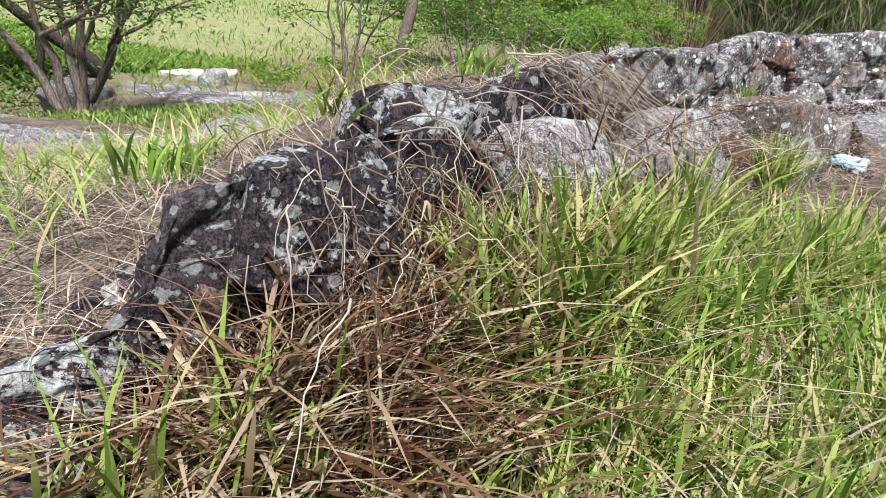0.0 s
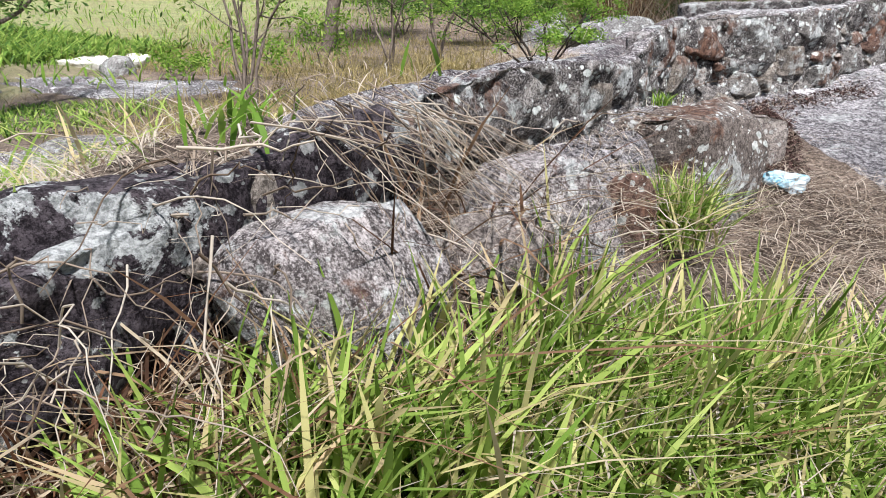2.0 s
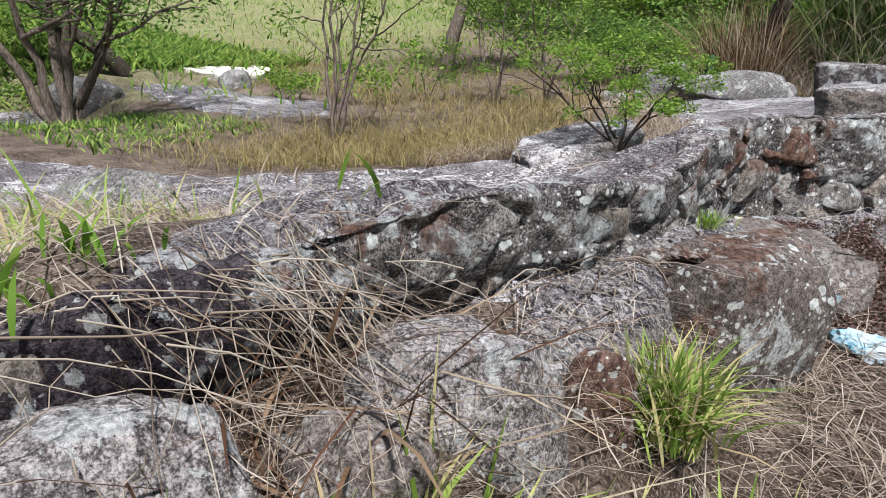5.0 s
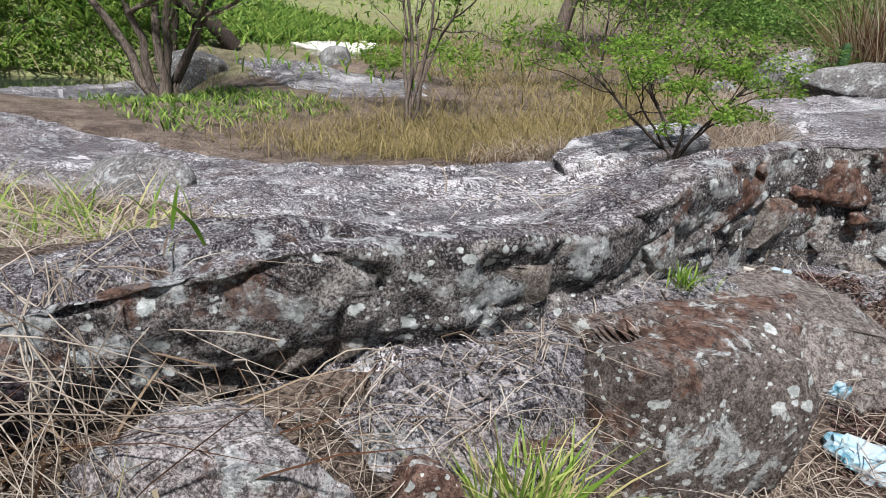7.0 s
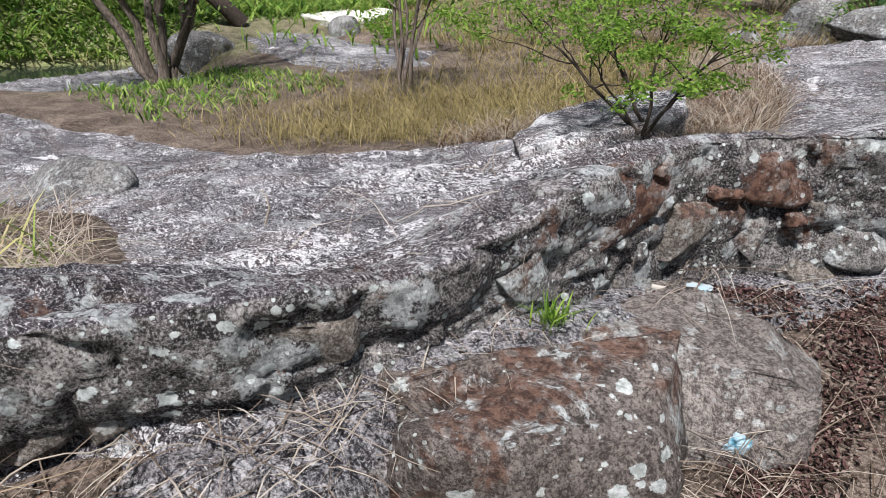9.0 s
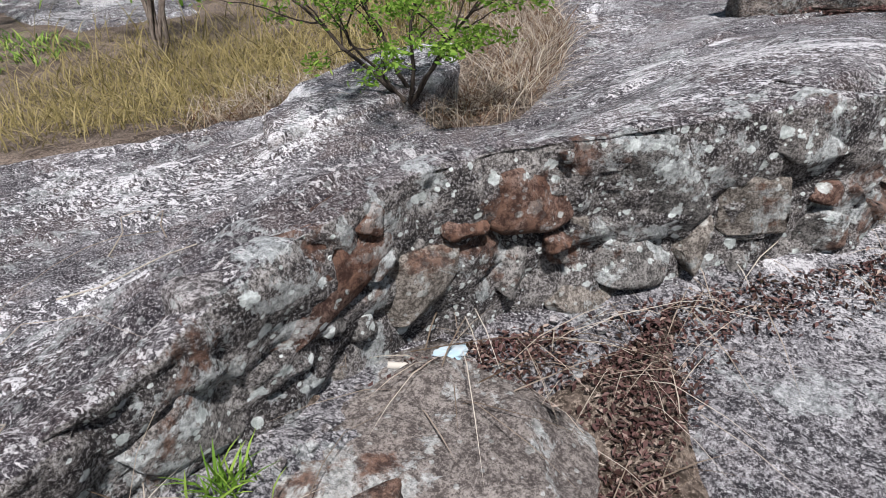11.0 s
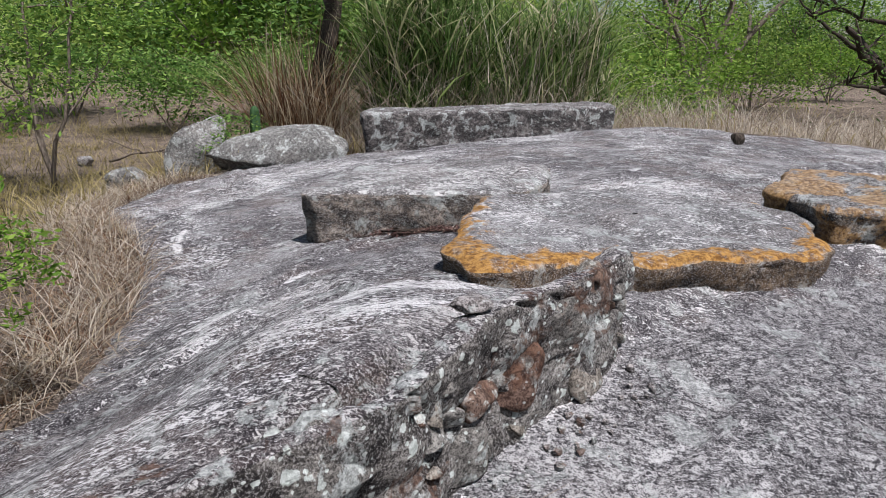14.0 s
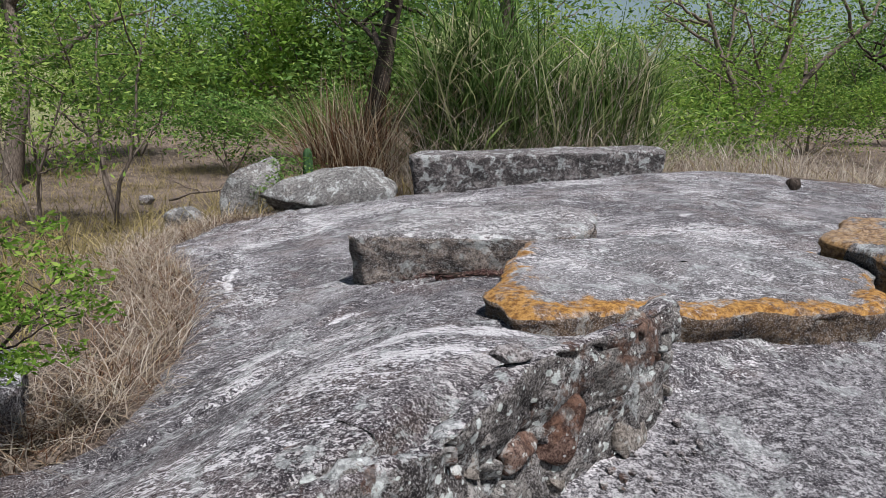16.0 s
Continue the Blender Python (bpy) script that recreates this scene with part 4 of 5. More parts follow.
g = scatter(14000, -7.5, -2.5, -3.2, 1.2, lambda x, y: smooth(0.05, -0.1, bare(x, y)) * smooth(-0.3, -0.5, side(x, y)) * 0.9, rng)
n = len(g)
blades("slope_straw", g, rng.uniform(0.04, 0.22, n), rng.uniform(0.003, 0.007, n), rng.uniform(0.4, 1.3, n), rng.uniform(0.5, 1.6, n), STRAW, "dry straw and dead stalks on the slope", "straw", rng)

# dry stems that hang over the wall
lines, radii = [], []
for _ in range(95):
    a = np.array([-2.70, -2.02, 0.92]) + rng.normal(0, 1, 3) * [0.12, 0.22, 0.02]
    b = np.array([-2.36, -1.96, 0.62]) + rng.normal(0, 1, 3) * [0.15, 0.32, 0.08]
    lines.append(wander(a, b, 7, 0.014, rng, sag=rng.uniform(-0.01, 0.03)))
    radii.append(rng.uniform(0.0013, 0.0028))
fall = tubes("dry_stems", lines, radii, STRAW)
tagged(fall, "bundle of dry bent stems hanging over the wall", "dead stems", kind="stuff")
lines, radii = [], []
for _ in range(170):
    k = rng.uniform(-0.15, 0.42)
    a = np.array([-3.1 + 0.9 * k, -3.2 + 1.9 * k, 0.55 + 0.5 * k]) + rng.normal(0, 1, 3) * [0.12, 0.2, 0.14]
    b = a + rng.normal(0, 1, 3) * [0.16, 0.22, 0.14] + [0.1, -0.05, -0.14]
    lines.append(wander(a, b, 10, 0.012, rng, sag=rng.uniform(-0.06, 0.12)))
    radii.append(rng.uniform(0.0014, 0.0034))
for _ in range(90):
    a = np.array([-2.20, -1.80, 0.60]) + rng.normal(0, 1, 3) * [0.26, 0.26, 0.03]
    b = a + rng.normal(0, 1, 3) * [0.2, 0.2, 0.03]
    lines.append(wander(a, b, 8, 0.010, rng, sag=0.03))
    radii.append(rng.uniform(0.0012, 0.0026))
vines = tubes("bare_vines", lines, radii, STRAW)
tagged(vines, "bare pale vines crossing in front of the dark wall", "vine", kind="stuff")
lines, radii = [], []
for _ in range(60):
    x, y = rng.uniform(-2.5, -1.0), rng.uniform(-2.2, 0.3)
    z = float(surface(np.array([x]), np.array([y]))[0])
    a = np.array([x, y, z + 0.05 + rng.uniform(0, 0.12)])
    b = a + rng.normal(0, 1, 3) * [0.25, 0.25, 0.05]
    lines.append(wander(a, b, 7, 0.012, rng, sag=0.04))
    radii.append(rng.uniform(0.0012, 0.003))
twigs = tubes("fallen_twigs", lines, radii, STRAW)
tagged(twigs, "thin grey twigs fallen at the wall foot", "twigs", kind="stuff")


# grass in the hollow and on the meadow
def hollow(x, y):
    return np.exp(-((((x + 5.3) / 2.2) ** 2 + ((y - 3.9) / 1.9) ** 2) ** 2)) * smooth(0.0, -0.15, bare(x, y))


g = scatter(15000, -8.5, -2.6, 1.5, 6.6, hollow, rng)
n = len(g)
blades("hollow_grass", g, rng.uniform(0.12, 0.34, n), rng.uniform(0.005, 0.012, n), rng.normal(0.3, 0.3, n), rng.uniform(0.2, 1.2, n), HOLLOW, "olive and straw-coloured grass filling the hollow", "grass", rng)


def rimgrass(x, y):
    edge = bare(x, y)
    return smooth(-0.9, -0.2, edge) * smooth(0.12, 0.0, edge) * smooth(1.9, 2.4, y) * smooth(-1.4, -1.8, x)


g = scatter(16000, -4.2, -1.4, 1.8, 8.5, rimgrass, rng)
n = len(g)
blades("brown_rim_grass", g, rng.uniform(0.05, 0.24, n), rng.uniform(0.003, 0.008, n), rng.normal(0.5, 0.4, n), rng.uniform(0.2, 1.3, n), THATCH, "brown dead grass along the edge of the outcrop", "dead grass", rng)
g = scatter(16000, -4.2, -1.4, 1.8, 8.5, rimgrass, rng)
n = len(g)
blades("dry_rim_grass", g, rng.uniform(0.10, 0.32, n), rng.uniform(0.003, 0.007, n), rng.normal(0.5, 0.4, n), rng.uniform(0.2, 1.3, n), STRAW, "dry blond grass along the edge of the outcrop", "dead grass", rng)


def meadow(x, y):
    r = np.hypot(x + 2, y)
    return smooth(-0.1, -0.4, bare(x, y)) * (0.25 + 0.75 * smooth(14, 7, r)) * smooth(0.2, 0.6, fbm(x * 0.4, y * 0.4, 4.4, 3) + 0.6) * (side(x, y) < -0.5)


g = scatter(36000, -17, 14, 4.5, 26, meadow, rng)
n = len(g)
blades("meadow_grass", g, rng.uniform(0.2, 0.6, n), rng.uniform(0.006, 0.016, n), rng.normal(0.3, 0.3, n), rng.uniform(0.2, 1.0, n), HOLLOW, "dry brownish meadow grass beyond the outcrop", "dead grass", rng)
g = scatter(30000, -13, -1.6, 6.5, 18, lambda x, y: smooth(-0.1, -0.5, bare(x, y)) * np.clip(0.5 + 1.5 * fbm(x * 0.8, y * 0.8, 2.4, 3), 0.1, 1), rng)
n = len(g)
blades("meadow_grass", g, rng.uniform(0.06, 0.26, n), rng.uniform(0.006, 0.014, n), rng.normal(0.4, 0.4, n), rng.uniform(0.2, 1.2, n), HOLLOW, "short olive grass over the dry meadow", "grass", rng)
g = scatter(12000, 2.5, 14, 8.5, 15, lambda x, y: smooth(-0.05, -0.3, bare(x, y)), rng)
n = len(g)
blades("blond_grass", g, rng.uniform(0.25, 0.85, n), rng.uniform(0.004, 0.010, n), rng.normal(0.3, 0.3, n), rng.uniform(0.2, 1.0, n), STRAW, "blond dry grass on the far rim of the rock", "dead grass", rng)
g = scatter(60000, -26, -13, -2, 14, lambda x, y: (soil_height(x, y) > -0.5) * smooth(-14.6, -16.0, x - 0.35 * np.abs(y - 3.6)), rng)
n = len(g)
blades("bank_plants", g, rng.uniform(0.15, 0.5, n), rng.uniform(0.03, 0.07, n), rng.normal(0.4, 0.3, n), rng.uniform(0.3, 1.2, n), LEAF, "lush green plants on the bank beyond the pool", "plants", rng)
g = scatter(42000, -62, -8, 6, 60, lambda x, y: np.clip(0.5 + 1.2 * fbm(x * 0.12, y * 0.12, 6.6, 3), 0.05, 1) * smooth(10, 16, np.hypot(x, y)), rng)
n = len(g)
blades("far_turf", g, rng.uniform(0.15, 0.5, n), rng.uniform(0.02, 0.06, n), rng.normal(0.3, 0.3, n), rng.uniform(0.2, 1.0, n), LEAF_FINE, "pale green turf of the far meadow", "grass", rng)
g = scatter(3000, -11.4, -7.8, 1.9, 5.2, lambda x, y: np.full(x.shape, 0.7) * (pool(x, y) < 0.05) * smooth(1.6, 2.4, y + 0.25 * (x + 8)), rng)
n = len(g)
blades("poolside_grass", g, rng.uniform(0.06, 0.2, n), rng.uniform(0.012, 0.03, n), rng.normal(0.3, 0.3, n), rng.uniform(0.2, 1.0, n), LEAF, "green plants at the near edge of the pool", "grass", rng)

# ---- trees and shrubs ----
def leaf_cloud(name, centres, spread, count, size, material, rng, parent, label="", flat=0.6):
    """A crown: many small leaves round the given centres, each a bent pair of faces."""
    c = np.asarray(centres)[rng.integers(len(centres), size=count)]
    p = c + rng.normal(0, 1, (count, 3)) * np.asarray(spread)
    a = rng.normal(0, 1, (count, 3)) * [1, 1, flat]
    a /= np.linalg.norm(a, axis=1)[:, None]
    b = np.cross(a, rng.normal(0, 1, (count, 3)))
    b /= np.linalg.norm(b, axis=1)[:, None]
    s = size * rng.uniform(0.5, 1.3, (count, 1))
    v = np.stack([p - a * s, p + b * s * 0.36, p + a * s, p - b * s * 0.36], 1).reshape(-1, 3)
    f = np.arange(count * 4).reshape(-1, 4)
    ob = mesh_object(name, v, f, material, shade=False)
    return child(ob, parent, label)


def grow(base, tip, radius, rng, levels=2, forks=4, crook=0.05, droop=0.0):
    """Branch lines from a trunk: lines, radii and the tips."""
    base, tip = np.asarray(base, float), np.asarray(tip, float)
    length = np.linalg.norm(tip - base)
    trunk = wander(base, tip, 9, crook * length * 0.35, rng)
    lines, radii, tips = [trunk], [(radius, radius * 0.35)], [trunk[-1]]
    if levels:
        for k in range(forks):
            i = int(rng.integers(3, 9))
            go = (tip - base) / length * rng.uniform(0.2, 0.7) + rng.normal(0, 1, 3) * [0.6, 0.6, 0.28] + [0, 0, 0.15 - droop]
            go /= np.linalg.norm(go)
            sub = grow(trunk[i], trunk[i] + go * length * rng.uniform(0.35, 0.6), radius * 0.45, rng, levels - 1, max(2, forks - 1), crook, droop)
            lines += sub[0]
            radii += sub[1]
            tips += sub[2]
    return lines, radii, tips


def tree(name, stems, radius, leaves, size, spread, label, category, seed, bark=BARK, leaf=LEAF, levels=2, forks=4, crook=0.05, droop=0.0, clear=-9.0):
    """stems: pairs of foot and tip. One thing with a trunk and a crown."""
    rng = np.random.default_rng(seed)
    root = new(name)
    foot = np.array(stems[0][0], float)
    root.location = foot
    lines, radii, tips = [], [], []
    for a, b in stems:
        l, r, t = grow(np.array(a) - foot - [0, 0, 0.05], np.array(b) - foot, radius, rng, levels, forks, crook, droop)
        lines, radii, tips = lines + l, radii + r, tips + t
    tubes("trunk", lines, radii, bark, 6, root)
    tips = [q for q in tips if q[2] > clear]
    if leaves:
        leaf_cloud("crown", tips, spread, leaves, size, leaf, rng, root)
    return tagged(root, label, category)


def gz(x, y):
    return float(surface(np.array([x]), np.array([y]))[0])


# shrub rooted in the crack of the outcrop
sx, sy, sz = -2.47, 2.30, 0.70
stems = [((sx, sy, sz), (sx + dx, sy + dy, sz + dz)) for dx, dy, dz in ((-1.0, 0.05, 0.66), (-0.5, 0.25, 0.68), (0.05, 0.1, 0.6), (0.4, 0.25, 0.5), (0.3, -0.1, 0.36), (-0.3, -0.2, 0.4))]
tree("shrub", stems, 0.013, 6800, 0.019, (0.042, 0.042, 0.024), "feathery yellow-green shrub rooted in the rock", "shrub", 51, BARK_DARK, LEAF_FINE, levels=2, forks=4, clear=0.2)
# sapling in the hollow
tx, ty, tz = -6.63, 4.87, gz(-6.63, 4.87)
stems = [((tx, ty, tz), (tx + dx, ty + dy, tz + dz)) for dx, dy, dz in ((0.3, 0.1, 2.6), (-0.35, 0.1, 2.5), (0.05, -0.2, 2.9), (0.65, 0.1, 2.3), (-0.1, 0.3, 1.7))]
tree("sapling", stems, 0.028, 1300, 0.05, (0.14, 0.14, 0.12), "slender multi-stemmed sapling with sparse leaves", "tree", 52, BARK, LEAF, levels=1, forks=4)
# tree at the pool, with bare spreading branches
px, py = -10.8, 4.05
pz = gz(px, py)
stems = [((px, py, pz), (px + dx, py + dy, pz + dz)) for dx, dy, dz in ((-1.6, -0.9, 2.6), (0.1, 0.2, 3.2), (0.6, 0.6, 2.9), (-0.5, 0.3, 3.0), (1.3, 0.8, 3.0), (-0.3, -0.9, 2.9))]
tree("tree", stems, 0.085, 9000, 0.05, (0.28, 0.28, 0.16), "grey multi-stemmed tree beside the pool", "tree", 53, BARK, LEAF_DARK, levels=2, forks=5, droop=0.1)
tree("tree", [((-13.2, 7.5, gz(-13.2, 7.5)), (-14.8, 5.9, 2.3))], 0.20, 3000, 0.06, (0.4, 0.4, 0.2), "dark trunk leaning low over the pool", "tree", 54, BARK_DARK, LEAF_DARK, levels=2, forks=4)
tree("tree", [((-9.3, 15.2, gz(-9.3, 15.2)), (-9.2, 15.3, 5.5))], 0.22, 5000, 0.08, (0.6, 0.6, 0.4), "upright grey tree in the meadow", "tree", 55, BARK, LEAF, levels=2, forks=5)
tree("sapling", [((-5.9, 9.6, gz(-5.9, 9.6)), (-5.8, 9.7, 2.4)), ((-5.9, 9.6, gz(-5.9, 9.6)), (-5.2, 9.3, 2.2)), ((-5.9, 9.6, gz(-5.9, 9.6)), (-6.5, 9.9, 2.3))], 0.03, 3000, 0.05, (0.18, 0.18, 0.15), "leafy sapling at the meadow's edge", "tree", 56, BARK, LEAF, levels=2, forks=3)
for k, (bx, by, h) in enumerate(((-8.1, 8.0, 0.6), (-7.3, 9.5, 0.9), (-9.4, 7.6, 0.4))):
    z = gz(bx, by)
    tree("bush", [((bx, by, z), (bx - 0.2, by, z + h)), ((bx, by, z), (bx + 0.3, by + 0.1, z + h * 0.8))], 0.012, 700, 0.045, (0.14, 0.14, 0.09), "small leafy bush in the dry meadow", "bush", 70 + k, BARK, LEAF_FINE, levels=1, forks=3)

# beyond the rim: dark trunk in a cane thicket, slim trees
tree("tree", [((-1.35, 12.0, 0.5), (-0.6, 12.6, 5.2))], 0.24, 4500, 0.07, (0.5, 0.5, 0.5), "dark leaning trunk inside a cane thicket", "tree", 57, BARK_DARK, LEAF_DARK, levels=2, forks=5)
tree("tree", [((1.5, 14.2, 0.5), (1.7, 14.5, 6.0))], 0.17, 3500, 0.07, (0.6, 0.6, 0.5), "pale grey trunk behind the cane thicket", "tree", 58, BARK, LEAF, levels=2, forks=4)
rng = np.random.default_rng(17)


def thicket(name, cx, cy, rx, ry, n, h, material, label, width=0.022, lean=0.3, lift=0.0):
    a = rng.uniform(0, 2 * np.pi, n)
    r = np.sqrt(rng.uniform(0, 1, n))
    x, y = cx + rx * r * np.cos(a), cy + ry * r * np.sin(a)
    base = np.stack([x, y, surface(x, y) - 0.02 + lift * rng.uniform(0, 1, n) ** 1.3], 1)
    blades(name, base, h * rng.uniform(0.35, 1.1, n), width * rng.uniform(0.5, 1.2, n), np.abs(rng.normal(0.05, 0.5 * lean + 0.06, n)), rng.uniform(0.0, 0.3 + 0.9 * lean, n), material, label, "tall grass", rng)


CANE = blade_material("cane_leaves", (0.0, (0.03, 0.06, 0.015)), (0.45, (0.10, 0.18, 0.05)), (0.75, (0.24, 0.32, 0.11)), (1.0, (0.55, 0.50, 0.33)), thinness=0.4)
thicket("cane_thicket", 1.6, 11.8, 2.2, 0.8, 900, 3.3, CANE, "tall green cane stems behind the long slab", 0.024, 0.3)
thicket("cane_thicket", 0.6, 11.7, 1.0, 0.8, 2600, 1.2, CANE, "arching green cane leaves behind the long slab", 0.034, 0.9, 2.6)
thicket("cane_thicket", 2.7, 12.0, 1.4, 0.8, 3000, 1.1, CANE, "arching green cane leaves behind the long slab", 0.034, 0.9, 2.0)
thicket("cane_thicket", 1.6, 11.5, 2.2, 0.6, 700, 1.2, STRAW, "withered pale cane leaves hanging in the thicket", 0.018, 0.9, 1.8)
thicket("cane_thicket", 1.2, 11.3, 2.3, 0.6, 900, 2.0, STRAW, "dead pale cane leaves among the green ones", 0.012, 0.6)
thicket("cane_thicket", -1.5, 11.4, 0.7, 0.6, 1300, 2.4, THATCH, "dead brown cane stems around the dark trunk", 0.014, 0.4)
thicket("cane_thicket", 0.9, 10.7, 1.8, 0.35, 1100, 1.0, STRAW, "drooping dry cane leaves above the long slab", 0.012, 0.7)
thicket("dry_stalks", 5.0, 11.2, 1.6, 1.0, 500, 1.1, STRAW, "tall dry grass stalks beside the slab", 0.008)
# sapling and bushes on the left of the rim
tree("sapling", [((-5.0, 10.2, gz(-5.0, 10.2)), (-5.2, 10.3, 3.6)), ((-5.0, 10.2, gz(-5.0, 10.2)), (-4.4, 10.1, 3.0)), ((-5.0, 10.2, gz(-5.0, 10.2)), (-5.8, 10.5, 3.1))], 0.035, 5000, 0.05, (0.2, 0.2, 0.2), "bright green sapling at the outcrop's edge", "tree", 59, BARK, LEAF, levels=2, forks=4)
for k, (bx, by, h, sp, m, lab) in enumerate(((-5.0, 17.0, 1.3, 0.45, LEAF_DARK, "low dark green feathery bush in the meadow"), (-8.2, 19.5, 1.6, 0.6, LEAF_DARK, "low dark green bush in the meadow"), (-3.2, 19.0, 1.2, 0.5, LEAF_DARK, "low dark green bush in the meadow"))):
    z = gz(bx, by)
    tree("bush", [((bx, by, z), (bx + d, by, z + h)) for d in (-0.8, 0.0, 0.9)], 0.03, 6000, 0.06, (sp, sp, 0.16), lab, "bush", 80 + k, BARK, m, levels=1, forks=4)
z = gz(9.2, 19.0)
tree("tree", [((9.2, 19.0, z), (13.2, 19.5, 5.2)), ((9.2, 19.0, z), (10.6, 19.2, 5.6)), ((9.2, 19.0, z), (8.0, 19.3, 5.0))], 0.13, 4500, 0.07, (0.5, 0.5, 0.4), "spreading thorn tree with bare grey limbs", "tree", 60, BARK, LEAF, levels=2, forks=5)
z = gz(14.2, 15.6)
tree("tree", [((14.2, 15.6, z), (12.2, 15.2, 4.6)), ((14.2, 15.6, z), (14.6, 15.8, 5.2)), ((14.2, 15.6, z), (10.8, 14.8, 2.9))], 0.17, 6000, 0.06, (0.5, 0.5, 0.35), "dark thorn tree with wide low limbs", "tree", 61, BARK_DARK, LEAF_DARK, levels=2, forks=5)

# bushes of the middle distance and of the bank
k = 0
for bx, by, h, m in ((4.6, 13.5, 2.4, LEAF), (6.8, 15.5, 2.8, LEAF_FINE), (3.4, 15.5, 3.0, LEAF), (11.5, 19.5, 2.6, LEAF), (16.0, 22.0, 3.0, LEAF_FINE), (13.0, 24.0, 3.4, LEAF),
                     (-18.0, 6.0, 1.6, LEAF), (-17.8, 3.4, 1.5, LEAF), (-17.5, 1.0, 1.6, LEAF_DARK), (-20.5, 4.5, 2.0, LEAF_DARK), (-15.6, -0.8, 1.6, LEAF_DARK)):
    z = gz(bx, by) - 0.1
    k += 1
    far_bush = tree("bush", [((bx, by, z), (bx + d * h * 0.4, by + 0.2 * d, z + h * e)) for d, e in ((-1, 0.6), (0, 1.0), (1, 0.65), (-1.4, 0.35), (1.4, 0.35), (0.3, 0.5))], 0.03, 5200, 0.06 if bx > -10 else 0.075, (0.3, 0.3, 0.24), "leafy green bush among dry meadow grass" if bx > -10 else "lush green bush on the bank above the pool", "bush", 300 + k, BARK, m, levels=1, forks=4)

# far belt of trees
protos = []
for k in range(4):
    m = (LEAF, LEAF_DARK, LEAF, LEAF_FINE)[k]
    y0 = 400 + 20 * k
    fan = ((0.3, 6.0), (-1.8, 4.6), (1.9, 4.2), (-0.9, 2.2), (1.0, 1.8), (-2.4, 1.7), (2.5, 1.5), (0.2, 3.4))
    t = tree("tree", [((0, y0, 0), (dx, y0 + 0.3 * dx, h)) for dx, h in fan], 0.09, 8000, 0.13, (0.62, 0.62, 0.5), "leafy bushy tree in the belt around the meadow", "tree", 90 + k, BARK, m, levels=1, forks=5)
    t["group"] = "trees around the meadow"
    protos.append(t)
rng = np.random.default_rng(29)
for k in range(74):
    az = math.radians(-112 + 176 * (k + rng.uniform(-0.4, 0.4)) / 73)
    r = rng.uniform(24, 38) if math.radians(-22) < az < math.radians(14) else rng.uniform(44, 64)
    x, y = r * math.sin(az), r * math.cos(az)
    if k >= 4 and az < math.radians(-25) and k % 2:
        continue
    m = pose(x, y, gz(x, y) - 0.1, 0, 0, rng.uniform(0, 360)) @ Matrix.Scale(rng.uniform(0.75, 1.25), 4)
    src = protos[k % 4]
    if k < 4:
        src.matrix_basis = m
    else:
        copy_thing(src, m)

# feathery plant between the rim rocks
z = gz(-2.45, 9.7)
tree("fern", [((-2.45, 9.7, z), (-2.45 + d, 9.65, z + h)) for d, h in ((0.0, 0.5), (0.25, 0.56), (0.5, 0.5))], 0.008, 900, 0.03, (0.09, 0.06, 0.05), "dark green feathery plant between the rim rocks", "plant", 95, BARK_DARK, LEAF_DARK, levels=1, forks=4)

# cactus on the rim
def cactus():
    root = new("cactus")
    x, y = -2.1, 10.3
    root.location = (x, y, gz(x, y) - 0.02)
    m = plain("cactus_green", (0.035, 0.075, 0.03), 0.8)
    for dx, h, r in ((0, 0.95, 0.07), (0.14, 0.45, 0.05)):
        line = [(dx, 0, h * t) for t in (0, 0.1, 0.4, 0.7, 0.92, 0.98, 1.0)]
        a = np.arange(24) / 24 * 2 * np.pi
        rr = np.array([0.8, 1, 1, 1, 0.85, 0.5, 0.05]) * r
        v = np.array([[dx + q * (1 + 0.16 * np.cos(6 * b)) * np.cos(b), q * (1 + 0.16 * np.cos(6 * b)) * np.sin(b), p[2]] for p, q in zip(line, rr) for b in a])
        i = np.arange(6)[:, None] * 24 + np.arange(24)[None]
        j = np.arange(6)[:, None] * 24 + (np.arange(24)[None] + 1) % 24
        child(mesh_object("column", v, np.stack([i, j, j + 24, i + 24], -1).reshape(-1, 4), m), root)
    tagged(root, "ribbed green column cactus behind the rim rocks", "cactus")


cactus()


# ---- litter and small things ----
def crumpled(name, place, size, seed, material, label, turn=0):
    bm = rock_bmesh(size, seed, cuts=12, detail=4, rough=0.35)
    me = bpy.data.meshes.new(name)
    bm.to_mesh(me)
    bm.free()
    me.materials.append(material)
    ob = new(name, me)
    ob.matrix_world = pose(*place, 0, 0, turn)
    return tagged(ob, label, "litter")


def bag_material():
    m = Mat("blue_plastic_fold_shade", 0.35)
    # white and blue plastic; the darker blue also paints shading of the folds
    c = m.ramp(m.noise(11, 4, 0.6), (0.40, (0.30, 0.34, 0.36)), (0.52, (0.24, 0.36, 0.42)), (0.58, (0.08, 0.20, 0.26)))
    m.color(c)
    return m.m


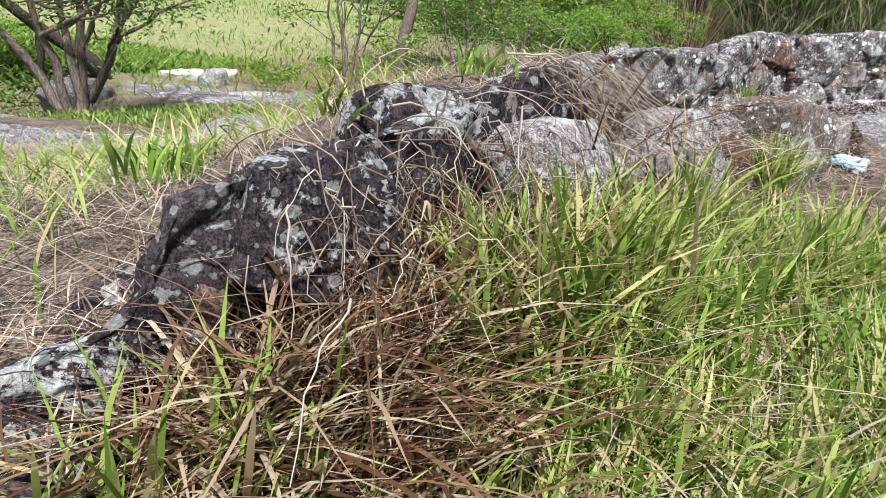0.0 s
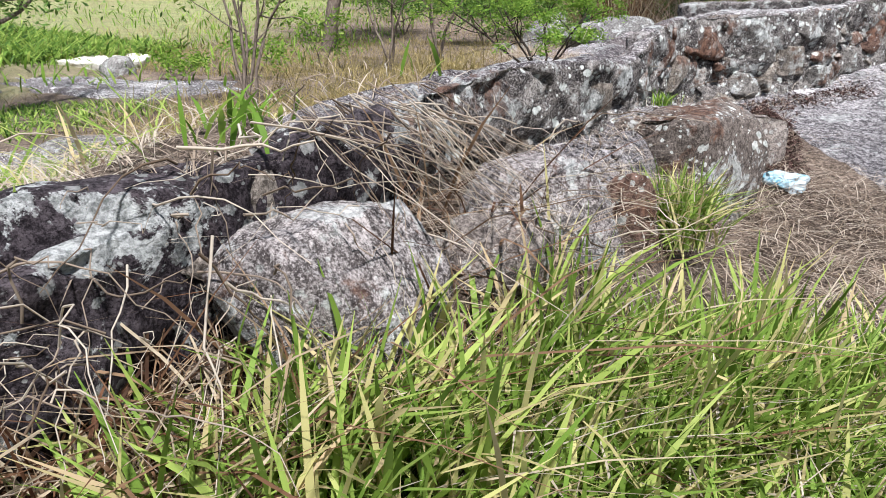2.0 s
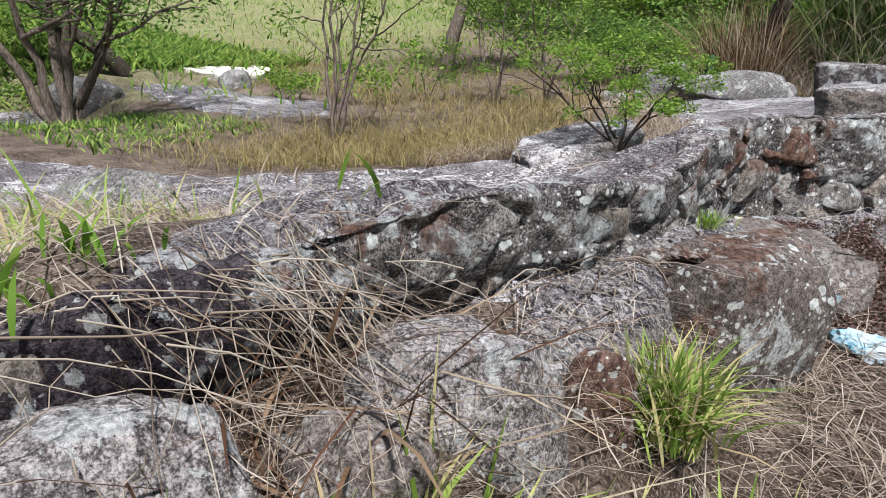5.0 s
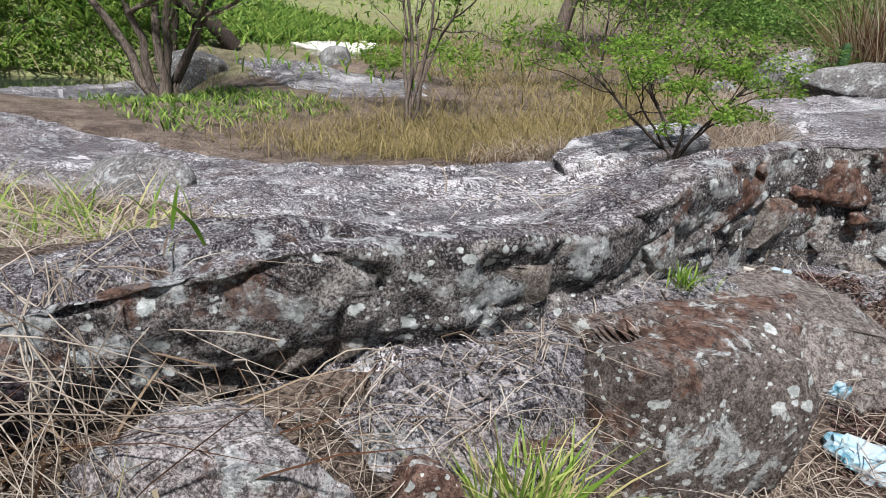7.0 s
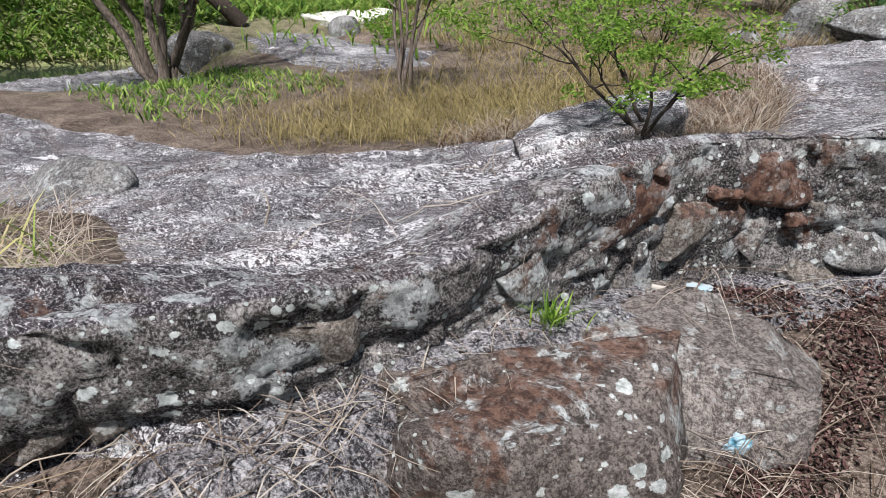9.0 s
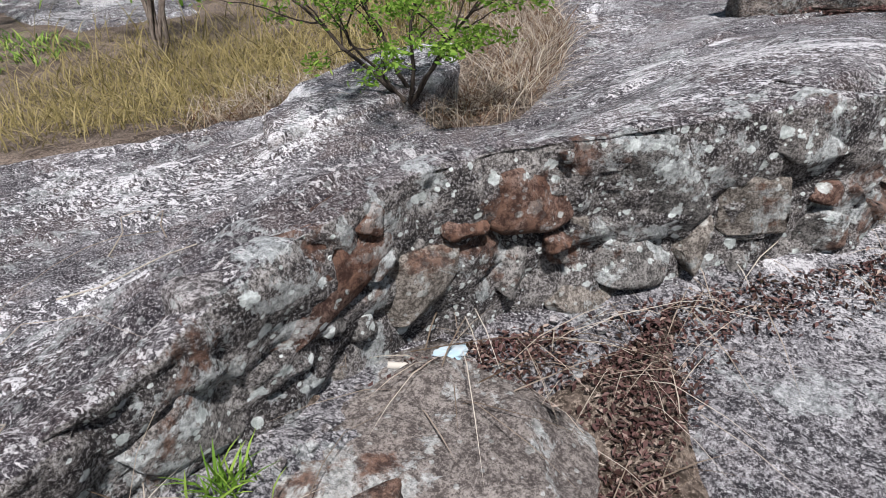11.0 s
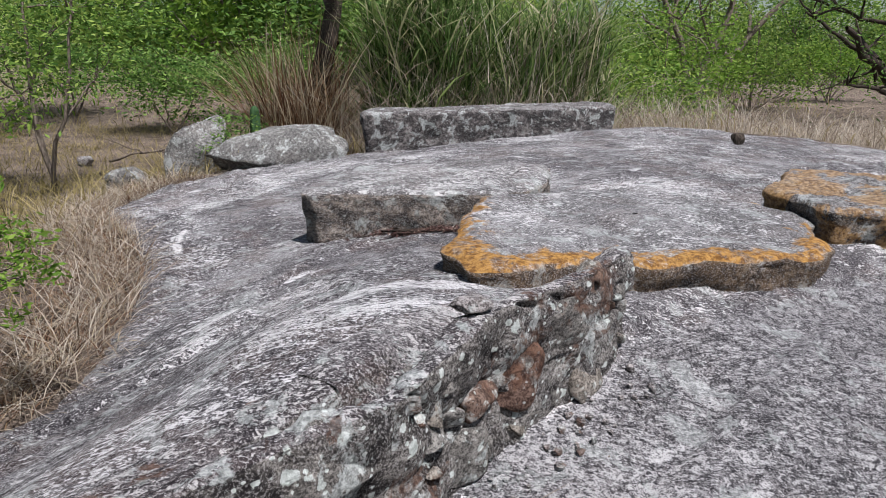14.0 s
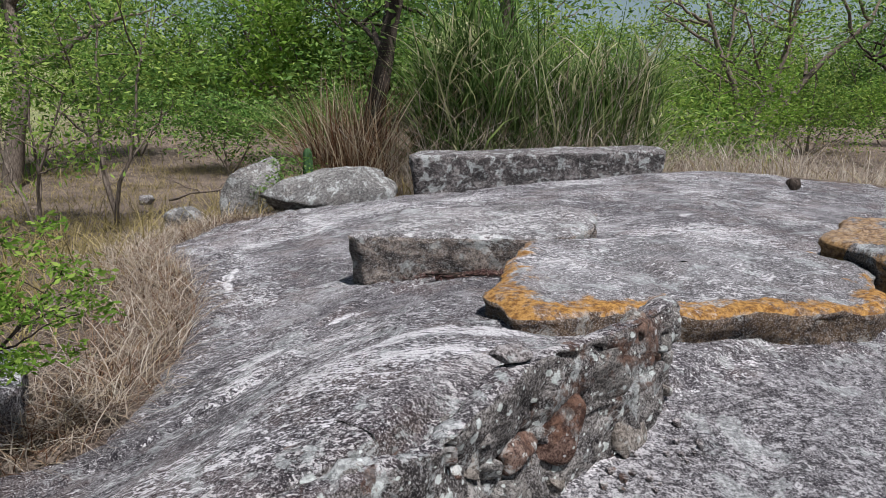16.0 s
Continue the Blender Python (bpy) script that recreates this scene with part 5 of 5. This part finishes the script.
PLASTIC = bag_material()
crumpled("plastic_bag", (-1.08, -0.29, gz(-1.08, -0.29) + 0.03), (0.20, 0.13, 0.10), 91, PLASTIC, "crumpled white and blue plastic bag in straw", 20)
crumpled("plastic_scrap", (-1.21, -0.10, gz(-1.21, -0.10) + 0.03), (0.10, 0.07, 0.08), 92, PLASTIC, "small white plastic scrap beside the boulder", 60)
crumpled("wrapper", (-1.49, 0.37, gz(-1.49, 0.37) + 0.02), (0.12, 0.06, 0.03), 93, PLASTIC, "torn silver-blue wrapper among red leaves", 40)
BONE = plain("bleached_wood", (0.38, 0.35, 0.31), 0.8)
chip = tubes("bleached_stick", [wander((-1.62, 0.25, gz(-1.6, 0.26) + 0.012), (-1.54, 0.28, gz(-1.54, 0.28) + 0.012), 5, 0.002, rng)], [(0.010, 0.008)], BONE, 8)
tagged(chip, "short bleached white stick on the wall ledge", "stick")
stones = [(-0.29, 1.55, 1.30, 0.13, 0.10, 0.05, PALE_ROCK, "flat white stone lying on top of the wall", 101)]
for x, y, z, a, b, c, m, lab, sd in stones:
    boulder("loose_stone", (x, y, z), (a, b, c), (5, 8, 30), m, lab, sd, detail=4)
boulder("loose_stone", (3.75, 7.0, gz(3.75, 7.0) + 0.05), (0.16, 0.12, 0.16), (0, 0, 0), BARK_DARK, "small dark stump of wood on the bare rock", 103, detail=4)
boulder("loose_stone", (-5.6, 13.0, gz(-5.6, 13.0) + 0.1), (0.32, 0.2, 0.26), (0, 0, 0), PALE_ROCK, "white stone lying in the dry meadow", 104, detail=4)


def litter_zone(x, y):
    s = side(x, y)
    foot = smooth(0.03, 0.08, s) * smooth(0.32, 0.14, s + 0.12 * fbm(x * 5, y * 5, 2.0, 3)) * smooth(0.1, 0.3, y) * smooth(1.32, 1.12, y)
    gully = smooth(0.15, 0.07, np.abs((x + 1.02) - 0.12 * (y - 0.3))) * smooth(-0.5, -0.2, y) * smooth(0.75, 0.55, y)
    return np.clip(foot + gully, 0, 1) * np.clip(0.85 + 1.3 * fbm(x * 6, y * 6, 7.0, 3), 0.15, 1)


def leaf_litter():
    g = scatter(75000, -1.9, 0.3, -0.6, 1.8, litter_zone, rng)
    n = len(g)
    a = rng.normal(0, 1, (n, 3)) * [1, 1, 0.6]
    a /= np.linalg.norm(a, axis=1)[:, None]
    b = np.cross(a, rng.normal(0, 0.25, (n, 3)) + [0, 0, 1])
    b /= np.linalg.norm(b, axis=1)[:, None]
    s = rng.uniform(0.005, 0.015, (n, 1))
    p = g + [0, 0, 0.012] + np.c_[np.zeros((n, 2)), rng.uniform(0, 0.018, n)]
    v = np.stack([p - a * s, p + b * s * 0.45 + [0, 0, 0.003], p + a * s, p - b * s * 0.45 + [0, 0, 0.003]], 1).reshape(-1, 3)
    ob = mesh_object("leaf_litter", v, np.arange(4 * n).reshape(-1, 4), LITTER, shade=False)
    tagged(ob, "drift of small red-brown fallen leaves at the wall foot", "leaf litter", kind="stuff")


leaf_litter()
g = scatter(1500, -1.6, 0.0, -0.4, 1.4, lambda x, y: 0.8 * litter_zone(x, y), rng)
g[:, 2] += rng.uniform(0.01, 0.05, len(g))
blades("litter_straw", g, rng.uniform(0.06, 0.22, len(g)), rng.uniform(0.002, 0.005, len(g)), rng.uniform(0.7, 1.4, len(g)), rng.uniform(0.9, 1.7, len(g)), STRAW, "bleached straw lying over the red leaf litter", "straw", rng)


def slab_litter():
    n = 2600
    t = rng.uniform(0, 1, n)
    x, y = -0.8 + 0.85 * t + rng.normal(0, 0.05, n), 4.26 - 0.5 * t + rng.normal(0, 0.05, n)
    p = np.stack([x, y, surface(x, y) + rng.uniform(0.004, 0.03, n)], 1)
    a = rng.normal(0, 1, (n, 3)) * [1, 1, 0.5]
    a /= np.linalg.norm(a, axis=1)[:, None]
    b = np.cross(a, rng.normal(0, 0.3, (n, 3)) + [0, 0, 1])
    s = rng.uniform(0.006, 0.018, (n, 1))
    v = np.stack([p - a * s, p + b * s * 0.45, p + a * s, p - b * s * 0.45], 1).reshape(-1, 3)
    ob = mesh_object("leaf_litter", v, np.arange(4 * n).reshape(-1, 4), LITTER, shade=False)
    tagged(ob, "red-brown dry leaves caught below the shelf slab", "leaf litter", kind="stuff")
    for k in range(7):
        u = rng.uniform(0, 0.7)
        q = np.array([-0.8 + 0.85 * u, 4.2 - 0.5 * u, 0])
        e = q + [rng.uniform(0.15, 0.4), rng.uniform(-0.16, -0.02), 0]
        q[2], e[2] = gz(q[0], q[1]) + 0.02, gz(e[0], e[1]) + 0.02
        tagged(tubes("stick", [wander(q, e, 7, 0.006, rng)], [(0.007, 0.004)], BARK_DARK, 6), "thin dark stick lying below the shelf slab", "stick")
    # bare dead branch in the meadow
    q = np.array([-4.9, 12.3, gz(-4.9, 12.3) + 0.05])
    lines, radii, tips = grow(q, q + [1.6, 0.2, 0.45], 0.03, rng, 2, 4, 0.08)
    tagged(tubes("dead_branch", lines, radii, BARK, 6), "bare grey dead branch lying in the dry meadow", "branch")


slab_litter()


def rubble():
    bm = rock_bmesh((1, 1, 1), 140, cuts=9, detail=1, rough=0.1)
    v0 = np.array([q.co for q in bm.verts])
    f0 = np.array([[q.index for q in f.verts] for f in bm.faces])
    bm.free()
    x, y = rng.uniform(-2.4, 0.5, 5000), rng.uniform(-1.6, 2.2, 5000)
    s = side(x, y)
    ok = rng.uniform(0, 1, 5000) < smooth(0.0, 0.05, s) * smooth(0.28, 0.08, s) * 0.7
    x, y = x[ok], y[ok]
    n = len(x)
    size = rng.uniform(0.012, 0.05, n) * rng.uniform(0.5, 1, n)
    z = surface(x, y) + size * 0.25
    an = rng.uniform(0, 6.28, n)
    sc = rng.uniform(0.6, 1.2, (n, 3)) * size[:, None]
    q = v0[None] * sc[:, None]
    q = np.stack([q[..., 0] * np.cos(an)[:, None] - q[..., 1] * np.sin(an)[:, None], q[..., 0] * np.sin(an)[:, None] + q[..., 1] * np.cos(an)[:, None], q[..., 2]], -1)
    v = (q + np.stack([x, y, z], 1)[:, None]).reshape(-1, 3)
    f = (np.arange(n)[:, None, None] * len(v0) + f0[None]).reshape(-1, 3)
    tagged(mesh_object("rubble", v, f, PALE_ROCK, shade=False), "small broken stones along the wall foot", "rubble", kind="stuff")


rubble()
